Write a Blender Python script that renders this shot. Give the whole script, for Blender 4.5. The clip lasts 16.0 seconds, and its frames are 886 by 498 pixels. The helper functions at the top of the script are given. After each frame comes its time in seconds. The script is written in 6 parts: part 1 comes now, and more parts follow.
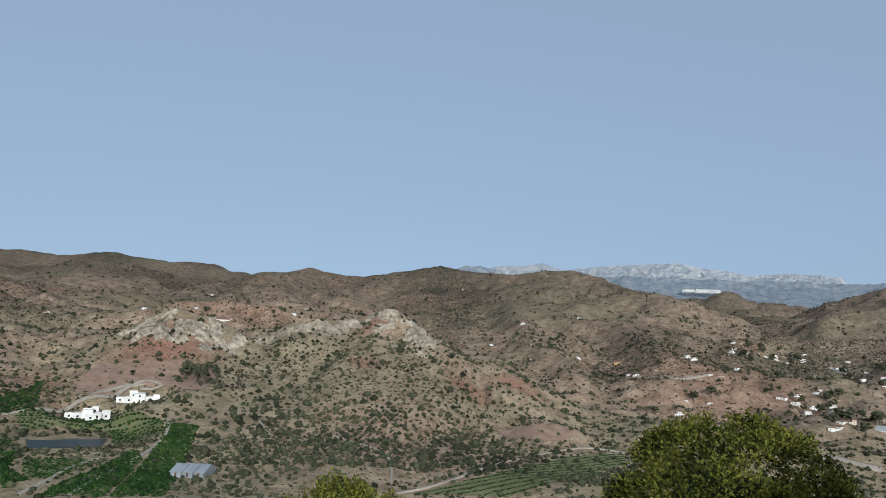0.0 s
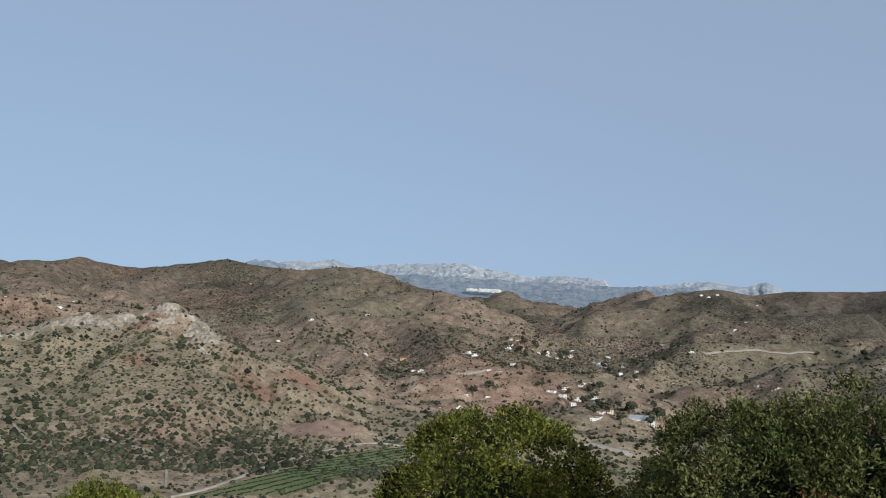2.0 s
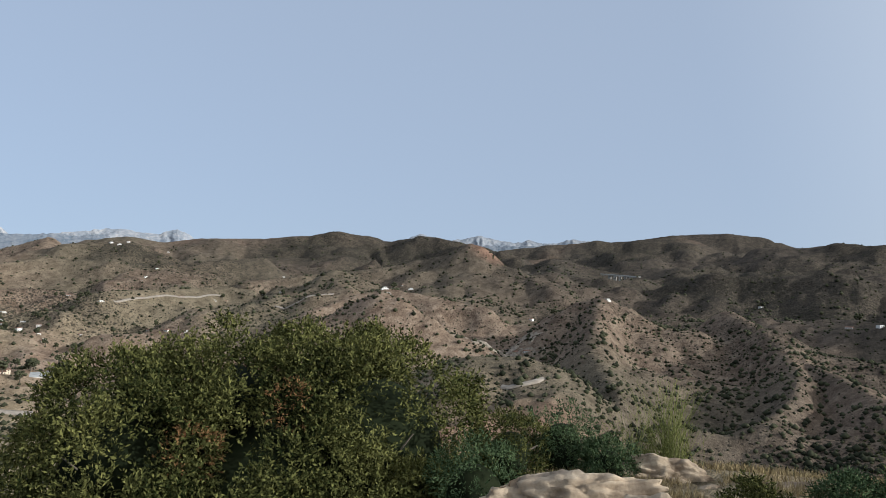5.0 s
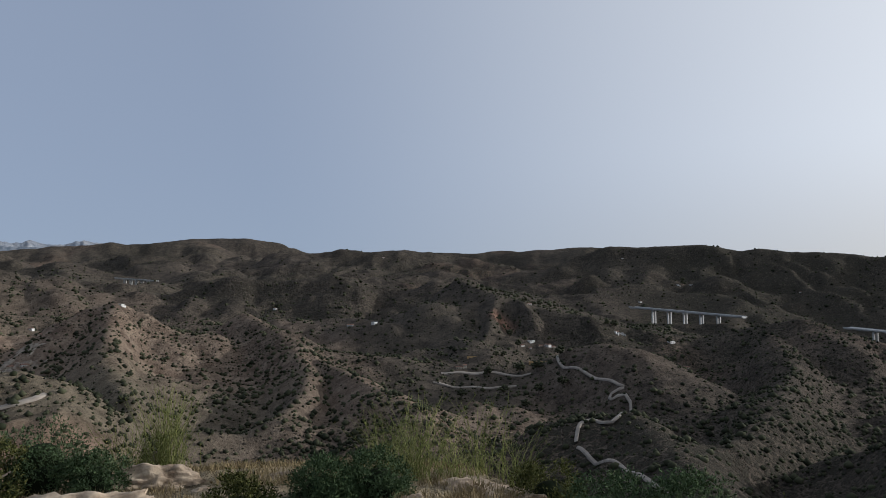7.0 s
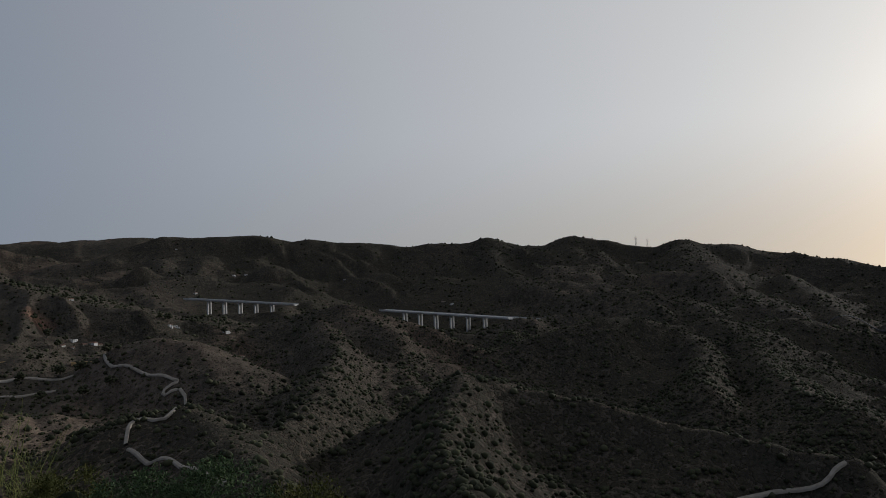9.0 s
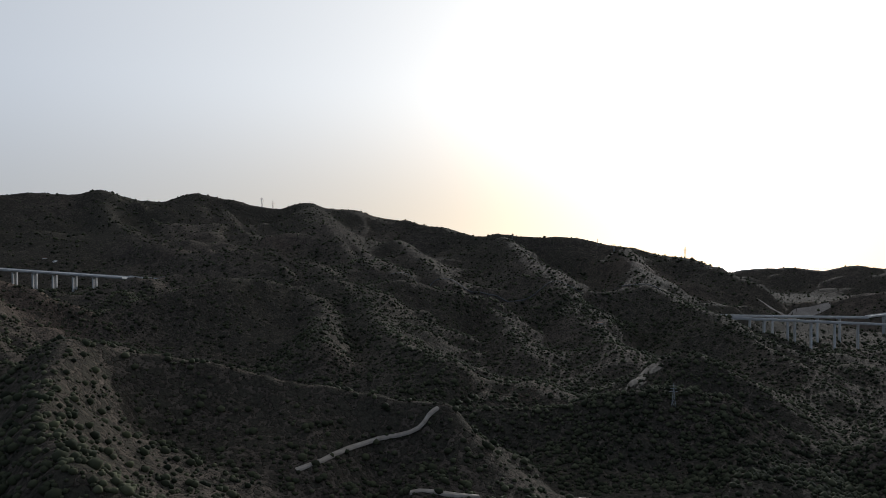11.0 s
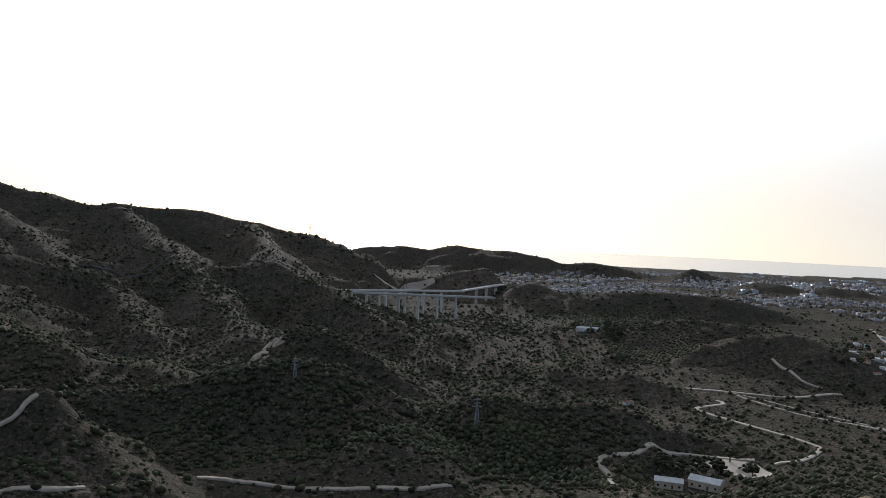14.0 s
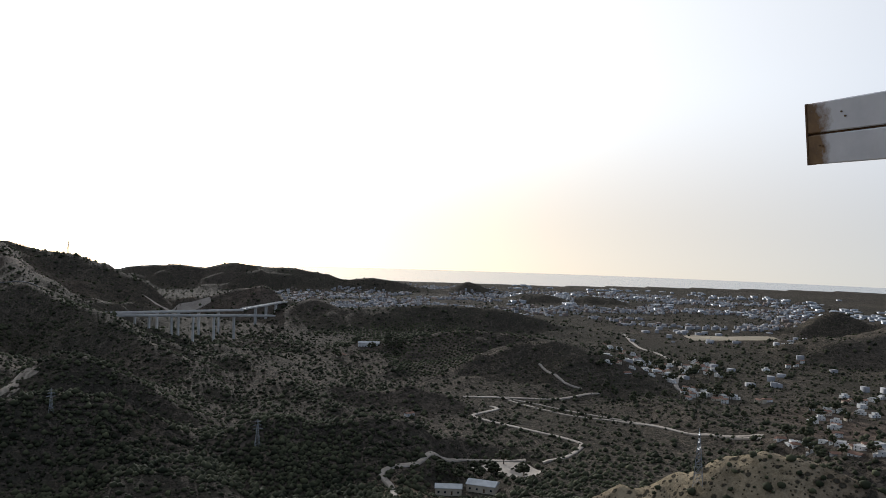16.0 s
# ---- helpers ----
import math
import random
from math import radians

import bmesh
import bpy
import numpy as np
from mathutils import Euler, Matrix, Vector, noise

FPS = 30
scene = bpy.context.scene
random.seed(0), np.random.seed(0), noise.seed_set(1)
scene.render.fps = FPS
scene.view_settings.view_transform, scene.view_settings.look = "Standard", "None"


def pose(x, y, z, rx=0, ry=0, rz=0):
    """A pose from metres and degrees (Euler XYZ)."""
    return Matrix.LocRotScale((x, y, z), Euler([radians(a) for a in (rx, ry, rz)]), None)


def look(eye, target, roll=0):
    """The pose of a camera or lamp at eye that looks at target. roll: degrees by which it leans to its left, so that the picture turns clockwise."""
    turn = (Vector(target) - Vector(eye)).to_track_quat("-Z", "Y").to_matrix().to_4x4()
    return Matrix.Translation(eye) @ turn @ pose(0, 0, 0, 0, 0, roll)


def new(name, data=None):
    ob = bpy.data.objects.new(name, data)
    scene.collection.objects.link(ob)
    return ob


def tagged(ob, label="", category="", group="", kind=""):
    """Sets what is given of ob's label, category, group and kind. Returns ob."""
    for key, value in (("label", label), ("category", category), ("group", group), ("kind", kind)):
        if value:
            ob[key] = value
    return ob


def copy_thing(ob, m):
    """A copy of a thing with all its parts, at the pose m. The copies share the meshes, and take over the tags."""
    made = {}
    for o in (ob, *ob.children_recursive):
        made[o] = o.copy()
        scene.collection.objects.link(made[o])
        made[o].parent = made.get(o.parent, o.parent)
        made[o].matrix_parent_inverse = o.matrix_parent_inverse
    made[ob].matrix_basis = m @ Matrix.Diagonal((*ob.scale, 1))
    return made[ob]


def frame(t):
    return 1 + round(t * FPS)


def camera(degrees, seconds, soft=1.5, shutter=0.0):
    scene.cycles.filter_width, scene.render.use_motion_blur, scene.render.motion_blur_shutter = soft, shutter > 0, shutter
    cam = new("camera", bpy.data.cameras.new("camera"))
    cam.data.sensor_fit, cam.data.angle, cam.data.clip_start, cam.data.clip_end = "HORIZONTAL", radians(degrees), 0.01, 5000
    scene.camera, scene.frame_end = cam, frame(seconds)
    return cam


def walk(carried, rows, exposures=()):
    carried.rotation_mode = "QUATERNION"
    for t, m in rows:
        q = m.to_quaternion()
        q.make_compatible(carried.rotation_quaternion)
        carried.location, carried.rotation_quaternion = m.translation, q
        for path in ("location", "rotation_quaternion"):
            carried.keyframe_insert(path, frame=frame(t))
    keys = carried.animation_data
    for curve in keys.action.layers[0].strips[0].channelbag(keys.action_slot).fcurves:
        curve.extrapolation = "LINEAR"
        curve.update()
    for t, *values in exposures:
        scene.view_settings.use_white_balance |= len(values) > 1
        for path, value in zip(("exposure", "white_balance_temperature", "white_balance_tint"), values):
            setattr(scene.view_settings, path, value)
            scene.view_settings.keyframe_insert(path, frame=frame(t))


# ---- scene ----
cam = camera(58.76, 16.0, soft=0.75)
PATH = [
    (0, 0.00, 5.06, -3.11), (0.5, -4.91, 5.30, -3.10), (1, -7.12, 5.02, -3.51), (1.5, -9.95, 5.23, -4.07),
    (2, -15.25, 5.69, -3.64), (2.5, -20.89, 5.87, -3.03), (3, -26.42, 5.39, -2.21), (3.5, -31.94, 5.02, -1.62),
    (4, -39.66, 4.48, -0.98), (4.2, -43.41, 4.19, -0.94), (6.3, -73.37, 3.61, -0.28), (6.5, -76.65, 3.70, -0.14),
    (7, -90.08, 3.90, 0.44), (7.5, -97.45, 3.45, 0.96), (8, -101.07, 3.11, 1.17), (8.5, -109.92, 2.97, 1.64),
    (9, -121.58, 2.45, 2.27), (9.5, -129.24, 1.05, 2.57), (10, -136.17, 0.47, 2.08), (10.2, -138.05, 0.12, 1.39),
    (12.3, -165.93, -2.35, 0.39), (12.5, -167.39, -2.46, 0.05), (13, -170.33, -2.58, -0.82), (13.5, -171.96, -2.59, -1.87),
    (14, -175.06, -2.42, -2.06), (14.5, -179.03, -2.07, -2.05), (15, -183.05, -1.71, -2.12), (15.5, -187.82, -1.21, -2.09),
    (16, -190.94, -0.73, -1.74),
]
EXPOSURE = [(0.0, -0.32, 5450, 6), (3.5, -0.14, 5600, 8), (4.2, 0.06, 5680, 8), (6.3, -0.2, 5750, 11), (6.5, -0.08, 5750, 11), (7.0, -0.5, 5650, 12), (7.5, -0.42, 5800, 12), (8.0, -0.8, 5800, 12), (8.5, -0.94, 5800, 12), (9.0, -1.25, 5800, 12),
            (9.5, -1.12, 5750, 12), (10.2, -1.1, 5650, 11), (12.3, -0.2, 5600, 12), (16.0, -0.3, 5750, 12)]
ARM = 0.42  # the camera is held at arm's length by someone who turns on the spot


def eye_at(t, yaw):
    """Where the camera is: on the arm's circle, with a small step to the right at the very end."""
    step = 0.10 * max(0.0, t - 15.0)
    return (-ARM * math.sin(radians(yaw)) + step * math.cos(radians(yaw)), ARM * math.cos(radians(yaw)) + step * math.sin(radians(yaw)), 0.0)


walk(cam, [(t, pose(*eye_at(t, yaw), 90 + pitch, roll, yaw)) for t, yaw, pitch, roll in PATH], EXPOSURE)

# ---- light: a low hazy sun over the sea ----
SUN_AZ, SUN_EL = -169.0, 15.5
world = bpy.data.worlds.new("world")
scene.world = world
world.use_nodes = True
wn, wl = world.node_tree.nodes, world.node_tree.links
sky = wn.new("ShaderNodeTexSky")
sky.sky_type, sky.sun_disc = "NISHITA", False
sky.sun_elevation, sky.sun_rotation = radians(SUN_EL), radians(-SUN_AZ)
sky.altitude, sky.air_density, sky.dust_density, sky.ozone_density = 200, 1.0, 2.8, 1.5
wn["Background"].inputs["Strength"].default_value = 0.112
# a hazy day: the air just over the horizon is as pale as that above it
way = wn.new("ShaderNodeTexCoord")
lift = wn.new("ShaderNodeVectorMath")
lift.operation = "ADD"
lift.inputs[1].default_value = (0, 0, 0.12)
wl.new(way.outputs["Generated"], lift.inputs[0])
wl.new(lift.outputs[0], sky.inputs["Vector"])
haze = wn.new("ShaderNodeMix")
haze.data_type = "RGBA"
haze.inputs[0].default_value = 0.5
haze.inputs[7].default_value = (6.4, 6.9, 7.6, 1)
wl.new(sky.outputs[0], haze.inputs[6])
# and the haze scatters the sun's light forward, in a broad glow round it
toward = wn.new("ShaderNodeVectorMath")
toward.operation = "DOT_PRODUCT"
toward.inputs[1].default_value = (-math.sin(radians(SUN_AZ)) * math.cos(radians(SUN_EL)), math.cos(radians(SUN_AZ)) * math.cos(radians(SUN_EL)), math.sin(radians(SUN_EL)))
wl.new(way.outputs["Generated"], toward.inputs[0])
ahead = wn.new("ShaderNodeMath")
ahead.operation = "MAXIMUM"
wl.new(toward.outputs["Value"], ahead.inputs[0])
ahead.inputs[1].default_value = 0.0
lobe_ = wn.new("ShaderNodeMath")
lobe_.operation = "POWER"
wl.new(ahead.outputs[0], lobe_.inputs[0])
lobe_.inputs[1].default_value = 1.4
glow = wn.new("ShaderNodeMix")
glow.data_type, glow.blend_type = "RGBA", "ADD"
# low over the horizon the thick air dims and reddens that glow
up = wn.new("ShaderNodeSeparateXYZ")
wl.new(way.outputs["Generated"], up.inputs[0])
rise = wn.new("ShaderNodeMapRange")
rise.interpolation_type = "SMOOTHSTEP"
rise.inputs["From Min"].default_value, rise.inputs["From Max"].default_value = 0.0, 0.20
wl.new(up.outputs["Z"], rise.inputs["Value"])
tone_ = wn.new("ShaderNodeMix")
tone_.data_type = "RGBA"
tone_.inputs[6].default_value, tone_.inputs[7].default_value = (6.6, 5.3, 3.2, 1), (8.4, 7.2, 4.9, 1)
wl.new(rise.outputs["Result"], tone_.inputs[0])
wl.new(tone_.outputs[2], glow.inputs[7])
wl.new(lobe_.outputs[0], glow.inputs[0])
wl.new(haze.outputs[2], glow.inputs[6])
low = wn.new("ShaderNodeMath")
low.operation = "SUBTRACT"
low.inputs[0].default_value = 1.0
wl.new(rise.outputs["Result"], low.inputs[1])
thick_air = wn.new("ShaderNodeMath")
thick_air.operation = "MULTIPLY"
wl.new(low.outputs[0], thick_air.inputs[0])
wl.new(lobe_.outputs[0], thick_air.inputs[1])
dim = wn.new("ShaderNodeMix")
dim.data_type, dim.blend_type = "RGBA", "MULTIPLY"
dim.inputs[7].default_value = (0.78, 0.71, 0.63, 1)
wl.new(thick_air.outputs[0], dim.inputs[0])
wl.new(glow.outputs[2], dim.inputs[6])
wl.new(dim.outputs[2], wn["Background"].inputs["Color"])
sun = new("sun", bpy.data.lights.new("sun", "SUN"))
sun.data.energy, sun.data.angle, sun.data.color = 4.5, radians(0.6), (1.0, 0.93, 0.82)
sun_dir = Vector((-math.sin(radians(SUN_AZ)) * math.cos(radians(SUN_EL)), math.cos(radians(SUN_AZ)) * math.cos(radians(SUN_EL)), math.sin(radians(SUN_EL))))
sun.matrix_world = look((0, 0, 0), -sun_dir)
sun.location = (0, 0, 60)


# ---- materials ----
def material(name, rough_=0.9, metal=0.0, spec=0.3):
    m = bpy.data.materials.new(name)
    m.use_nodes = True
    b = m.node_tree.nodes["Principled BSDF"]
    b.inputs["Roughness"].default_value = rough_
    b.inputs["Metallic"].default_value = metal
    b.inputs["Specular IOR Level"].default_value = spec
    return m, m.node_tree.nodes, m.node_tree.links, b


def tex(nodes, links, kind, scale, where=None, **inputs):
    n = nodes.new(kind)
    n.inputs["Scale"].default_value = scale
    for k, v in inputs.items():
        n.inputs[k].default_value = v
    if where is None:
        where = nodes.new("ShaderNodeNewGeometry").outputs["Position"]
    links.new(where, n.inputs["Vector"])
    return n


def ramp(nodes, links, source, stops):
    n = nodes.new("ShaderNodeValToRGB")
    e = n.color_ramp.elements
    while len(e) < len(stops):
        e.new(0.5)
    for el, (p, c) in zip(e, stops):
        el.position, el.color = p, (*c, 1) if len(c) == 3 else c
    links.new(source, n.inputs[0])
    return n.outputs[0]


def mix(nodes, links, fac, a, b, mode="MIX"):
    n = nodes.new("ShaderNodeMix")
    n.data_type, n.blend_type = "RGBA", mode
    for sock, v in ((n.inputs[0], fac), (n.inputs[6], a), (n.inputs[7], b)):
        if isinstance(v, (int, float)):
            sock.default_value = v
        elif isinstance(v, tuple):
            sock.default_value = (*v, 1)
        else:
            links.new(v, sock)
    return n.outputs[2]


def calc(nodes, links, op, a, b=0.0):
    n = nodes.new("ShaderNodeMath")
    n.operation, n.use_clamp = op, False
    for sock, v in ((n.inputs[0], a), (n.inputs[1], b)):
        if isinstance(v, (int, float)):
            sock.default_value = v
        else:
            links.new(v, sock)
    return n.outputs[0]


def bump(nodes, links, bsdf, source, strength, distance):
    n = nodes.new("ShaderNodeBump")
    n.inputs["Strength"].default_value, n.inputs["Distance"].default_value = strength, distance
    links.new(source, n.inputs["Height"])
    links.new(n.outputs[0], bsdf.inputs["Normal"])


def two_tone(name, a, b, scale, rough_=0.9, metal=0.0, detail=5.0, relief=0.0, own=True, spec=0.3):
    """A surface of two colours mixed by grain, a wider stain and, with own, a shade for each piece."""
    m, n, l, s = material(name, rough_, metal, spec)
    g = tex(n, l, "ShaderNodeTexNoise", scale, Detail=detail)
    w = tex(n, l, "ShaderNodeTexNoise", scale * 0.13, Detail=2.0)
    f = calc(n, l, "ADD", calc(n, l, "MULTIPLY", g.outputs[0], 0.6), calc(n, l, "MULTIPLY", w.outputs[0], 0.4))
    c = ramp(n, l, f, [(0.35, a), (0.65, b)])
    if own:
        o = n.new("ShaderNodeObjectInfo")
        v = n.new("ShaderNodeHueSaturation")
        l.new(calc(n, l, "ADD", calc(n, l, "MULTIPLY", o.outputs["Random"], 0.25), 0.87), v.inputs["Value"])
        l.new(c, v.inputs["Color"])
        c = v.outputs[0]
    l.new(c, s.inputs["Base Color"])
    if relief:
        bump(n, l, s, g.outputs[0], 0.6, relief)
    return m


def ground_material():
    """Dry hill country: earth, red soil and straw-coloured grass, speckled with low scrub."""
    m, n, l, s = material("hill_ground", 0.97, spec=0.02)
    cover = n.new("ShaderNodeVertexColor")
    cover.layer_name = "cover"
    sep = n.new("ShaderNodeSeparateColor")
    l.new(cover.outputs[0], sep.inputs[0])
    wide = tex(n, l, "ShaderNodeTexNoise", 0.012, Detail=6.0, Roughness=0.6)
    mid = tex(n, l, "ShaderNodeTexNoise", 0.07, Detail=9.0, Roughness=0.7)
    fine = tex(n, l, "ShaderNodeTexNoise", 0.5, Detail=7.0, Roughness=0.75)
    tone = calc(n, l, "ADD", calc(n, l, "MULTIPLY", mid.outputs[0], 0.6), calc(n, l, "MULTIPLY", fine.outputs[0], 0.4))
    earth = ramp(n, l, tone, [(0.40, (0.150, 0.102, 0.071)), (0.49, (0.262, 0.188, 0.132)), (0.58, (0.40, 0.305, 0.22))])
    red = ramp(n, l, tone, [(0.38, (0.16, 0.088, 0.060)), (0.6, (0.34, 0.20, 0.14))])
    straw = ramp(n, l, tone, [(0.38, (0.165, 0.132, 0.083)), (0.6, (0.39, 0.32, 0.21))])
    c = mix(n, l, sep.outputs[2], earth, straw)
    # dark undergrowth tone; the shade of backlit hills is put into this colour
    herb_shade = ramp(n, l, tone, [(0.40, (0.036, 0.033, 0.029)), (0.5, (0.066, 0.057, 0.047)), (0.60, (0.098, 0.082, 0.066))])
    c = mix(n, l, calc(n, l, "MULTIPLY", cover.outputs[1], 0.92), c, herb_shade)
    c = mix(n, l, sep.outputs[0], c, red)
    thick = calc(n, l, "ADD", calc(n, l, "MULTIPLY", wide.outputs[0], 0.35), calc(n, l, "MULTIPLY", sep.outputs[1], 0.85))
    thick = calc(n, l, "ADD", thick, calc(n, l, "MULTIPLY", mid.outputs[0], 0.35))
    cover_all = None
    for scale, reach in ((0.13, 0.42), (0.27, 0.50), (0.6, 0.46)):
        v = tex(n, l, "ShaderNodeTexVoronoi", scale, Randomness=1.0)
        edge = calc(n, l, "ADD", v.outputs[0], calc(n, l, "MULTIPLY", fine.outputs[0], 0.25))
        d = calc(n, l, "SUBTRACT", calc(n, l, "MULTIPLY", thick, reach), calc(n, l, "SUBTRACT", edge, 0.09))
        d = calc(n, l, "MINIMUM", calc(n, l, "MAXIMUM", calc(n, l, "MULTIPLY", d, 9.0), 0.0), 1.0)
        cover_all = d if cover_all is None else calc(n, l, "MAXIMUM", cover_all, d)
    green = ramp(n, l, fine.outputs[0], [(0.35, (0.024, 0.023, 0.018)), (0.65, (0.070, 0.063, 0.047))])
    c = mix(n, l, calc(n, l, "MULTIPLY", cover_all, 0.93), c, green)
    l.new(c, s.inputs["Base Color"])
    h = calc(n, l, "ADD", calc(n, l, "MULTIPLY", cover_all, 0.6), calc(n, l, "ADD", calc(n, l, "MULTIPLY", fine.outputs[0], 0.3), calc(n, l, "MULTIPLY", mid.outputs[0], 1.6)))
    bump(n, l, s, h, 1.0, 1.9)
    return m


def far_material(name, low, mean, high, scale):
    """Bare slopes, the blue haze of miles of air mixed into their colours: scree, rock and dark maquis in patches."""
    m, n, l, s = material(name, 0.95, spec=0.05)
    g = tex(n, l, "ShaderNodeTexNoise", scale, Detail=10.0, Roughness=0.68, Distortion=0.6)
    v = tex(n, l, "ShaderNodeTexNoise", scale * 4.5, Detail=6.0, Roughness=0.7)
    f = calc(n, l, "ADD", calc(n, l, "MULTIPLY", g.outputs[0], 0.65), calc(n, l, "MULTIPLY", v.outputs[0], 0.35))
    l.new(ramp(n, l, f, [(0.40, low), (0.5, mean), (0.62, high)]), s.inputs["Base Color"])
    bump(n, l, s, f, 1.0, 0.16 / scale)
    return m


def leaf_material(name, dark, light, scale):
    m, n, l, s = material(name, 0.85, spec=0.05)
    g = tex(n, l, "ShaderNodeTexNoise", scale, Detail=3.0)
    geo = n.new("ShaderNodeNewGeometry")
    f = calc(n, l, "ADD", calc(n, l, "MULTIPLY", g.outputs[0], 0.65), calc(n, l, "MULTIPLY", geo.outputs["Random Per Island"], 0.35))
    l.new(ramp(n, l, f, [(0.3, dark), (0.75, light)]), s.inputs["Base Color"])
    return m


def sea_material():
    m, n, l, s = material("sea_water", 0.13, spec=0.5)
    s.inputs["Base Color"].default_value = (0.03, 0.06, 0.09, 1)
    g = tex(n, l, "ShaderNodeTexNoise", 0.05, Detail=8.0)
    bump(n, l, s, g.outputs[0], 0.12, 1.5)
    return m


M_GROUND = ground_material()
M_SEA = sea_material()
# aerial haze is put into these colours, paler and bluer than the land itself
M_FAR = far_material("haze_tinted_rock", (0.19, 0.22, 0.26), (0.265, 0.285, 0.315), (0.385, 0.385, 0.39), 0.014)
M_FAR_LOW = far_material("haze_tinted_land", (0.12, 0.15, 0.185), (0.18, 0.205, 0.24), (0.27, 0.28, 0.295), 0.022)
M_SCRUB = leaf_material("scrub_leaf", (0.017, 0.020, 0.012), (0.080, 0.083, 0.048), 0.02)
M_OLIVE = leaf_material("olive_leaf", (0.022, 0.027, 0.015), (0.085, 0.088, 0.048), 0.05)


# ---- the lie of the land: ridge lines with spurs, over a valley floor ----
SEA, FLOOR = -190.0, -155.0


def hash2(ix, iy, seed):
    h = (ix.astype(np.int64) * 374761393 + iy.astype(np.int64) * 668265263 + seed * 2147483629) & 0xFFFFFFFF
    h = ((h ^ (h >> 13)) * 1274126177) & 0xFFFFFFFF
    return ((h ^ (h >> 16)) & 0xFFFF) / 65535.0


def wave(x, y, seed=0):
    """Smooth value noise, 0 to 1."""
    ix, iy = np.floor(x), np.floor(y)
    fx, fy = x - ix, y - iy
    fx, fy = fx * fx * (3 - 2 * fx), fy * fy * (3 - 2 * fy)
    a, b = hash2(ix, iy, seed), hash2(ix + 1, iy, seed)
    c, d = hash2(ix, iy + 1, seed), hash2(ix + 1, iy + 1, seed)
    return (a * (1 - fx) + b * fx) * (1 - fy) + (c * (1 - fx) + d * fx) * fy


def rough(x, y, octaves, seed=0):
    total, size, scale = 0.0, 1.0, 0.0
    for k in range(octaves):
        total = total + size * wave(x * 2 ** k + 17.3 * k, y * 2 ** k - 9.1 * k, seed + k)
        scale += size
        size *= 0.5
    return total / scale


RIDGES = []


def ridge(width, slope, *points):
    RIDGES.append((width, slope, np.array(points, float)))


ridge(60, 0.32, (-1811, 2759, 179), (-1608, 2825, 170), (-1489, 2833, 164), (-1317, 2861, 166), (-1221, 2850, 180), (-1121, 2836, 162), (-996, 2830, 156), (-842, 2827, 154), (-722, 2809, 127), (-508, 2652, 95))  # far skyline
ridge(40, 0.32, (-1132, 1769, 78), (-1026, 1810, 67), (-912, 1847, 54), (-793, 1880, 57), (-667, 1907, 56), (-496, 1938, 56))  # second skyline
ridge(30, 0.36, (-562, 2023, 67), (-463, 2028, 95), (-390, 2023, 101), (-345, 2011, 112), (-270, 2002, 99), (-211, 1989, 96), (-153, 1974, 103), (-110, 1957, 111), (-13, 1940, 128), (57, 1919, 119), (125, 1896, 115), (164, 1873, 113), (227, 1846, 124), (289, 1817, 128), (324, 1791, 111), (376, 1760, 86))  # middle skyline
ridge(40, 0.36, (329, 1566, 65), (403, 1507, 71), (432, 1457, 59), (476, 1401, 35), (523, 1342, 15), (556, 1285, 5))  # brown dome
ridge(25, 0.36, (514, 2293, 114), (607, 2244, 104), (634, 2211, 89), (720, 2158, 97), (760, 2118, 116), (808, 2073, 93), (871, 2020, 83), (912, 1975, 71), (951, 1928, 92), (986, 1882, 108), (1032, 1829, 130))  # gap hills
ridge(15, 0.5, (-297, 634, -50.1), (-280, 674, -32), (-252, 679, -12), (-231, 680, -3), (-206, 681, -10), (-182, 682, -17), (-165, 680, -31))  # outcrop hill
ridge(12, 0.5, (-179, 739, -41), (-158, 734, -23), (-137, 730, -11), (-106, 726, -6), (-69, 722, -1), (-46, 715, 7), (-32, 707, -5), (-18, 699, -18.7), (5, 690, -36.7), (33, 639, -50.5), (52, 588, -61.8), (73, 555, -66.7), (90, 543, -68.7))  # rock top hill
ridge(30, 0.33, (-550, 894, -40), (-515, 922, -33), (-466, 955, -22), (-382, 998, -7), (-333, 1022, 6), (-288, 1042, 10), (-232, 1062, 6), (-173, 1080, 2), (-113, 1094, 0))  # house ridge
ridge(25, 0.4, (122, 1846, 102), (122, 1495, 43), (125, 1194, 0), (140, 990, -35), (167, 833, -65))  # north spur
ridge(25, 0.4, (186, 1488, 31), (225, 1280, 11), (275, 1219, 8), (284, 1114, -5), (273, 962, -30))  # orange knoll
ridge(25, 0.35, (-387, 583, -35.8), (-371, 617, -31), (-359, 670, -29), (-323, 666, -39), (-286, 639, -49.8))  # left slope
ridge(25, 0.4, (771, 1627, 44), (840, 1583, 77), (909, 1534, 97), (956, 1495, 105), (1003, 1454, 105), (1040, 1418, 82), (1075, 1381, 51))  # house dotted hill
ridge(30, 0.38, (1230, 2176, 117), (1310, 2112, 151), (1389, 2044, 164), (1466, 1972, 150), (1540, 1897, 165), (1610, 1818, 166), (1677, 1737, 170), (1728, 1665, 179), (1785, 1583, 193), (1831, 1506, 182), (1857, 1452, 165), (1890, 1384, 173), (1916, 1323, 177), (1940, 1263, 166), (1953, 1215, 126))  # north east skyline
ridge(40, 0.3, (603, 1095, -20), (669, 1041, -14), (719, 992, -7), (779, 929, -3), (822, 874, 3), (856, 823, 21), (881, 778, 38), (898, 738, 21), (909, 705, 5))  # terrace ridge
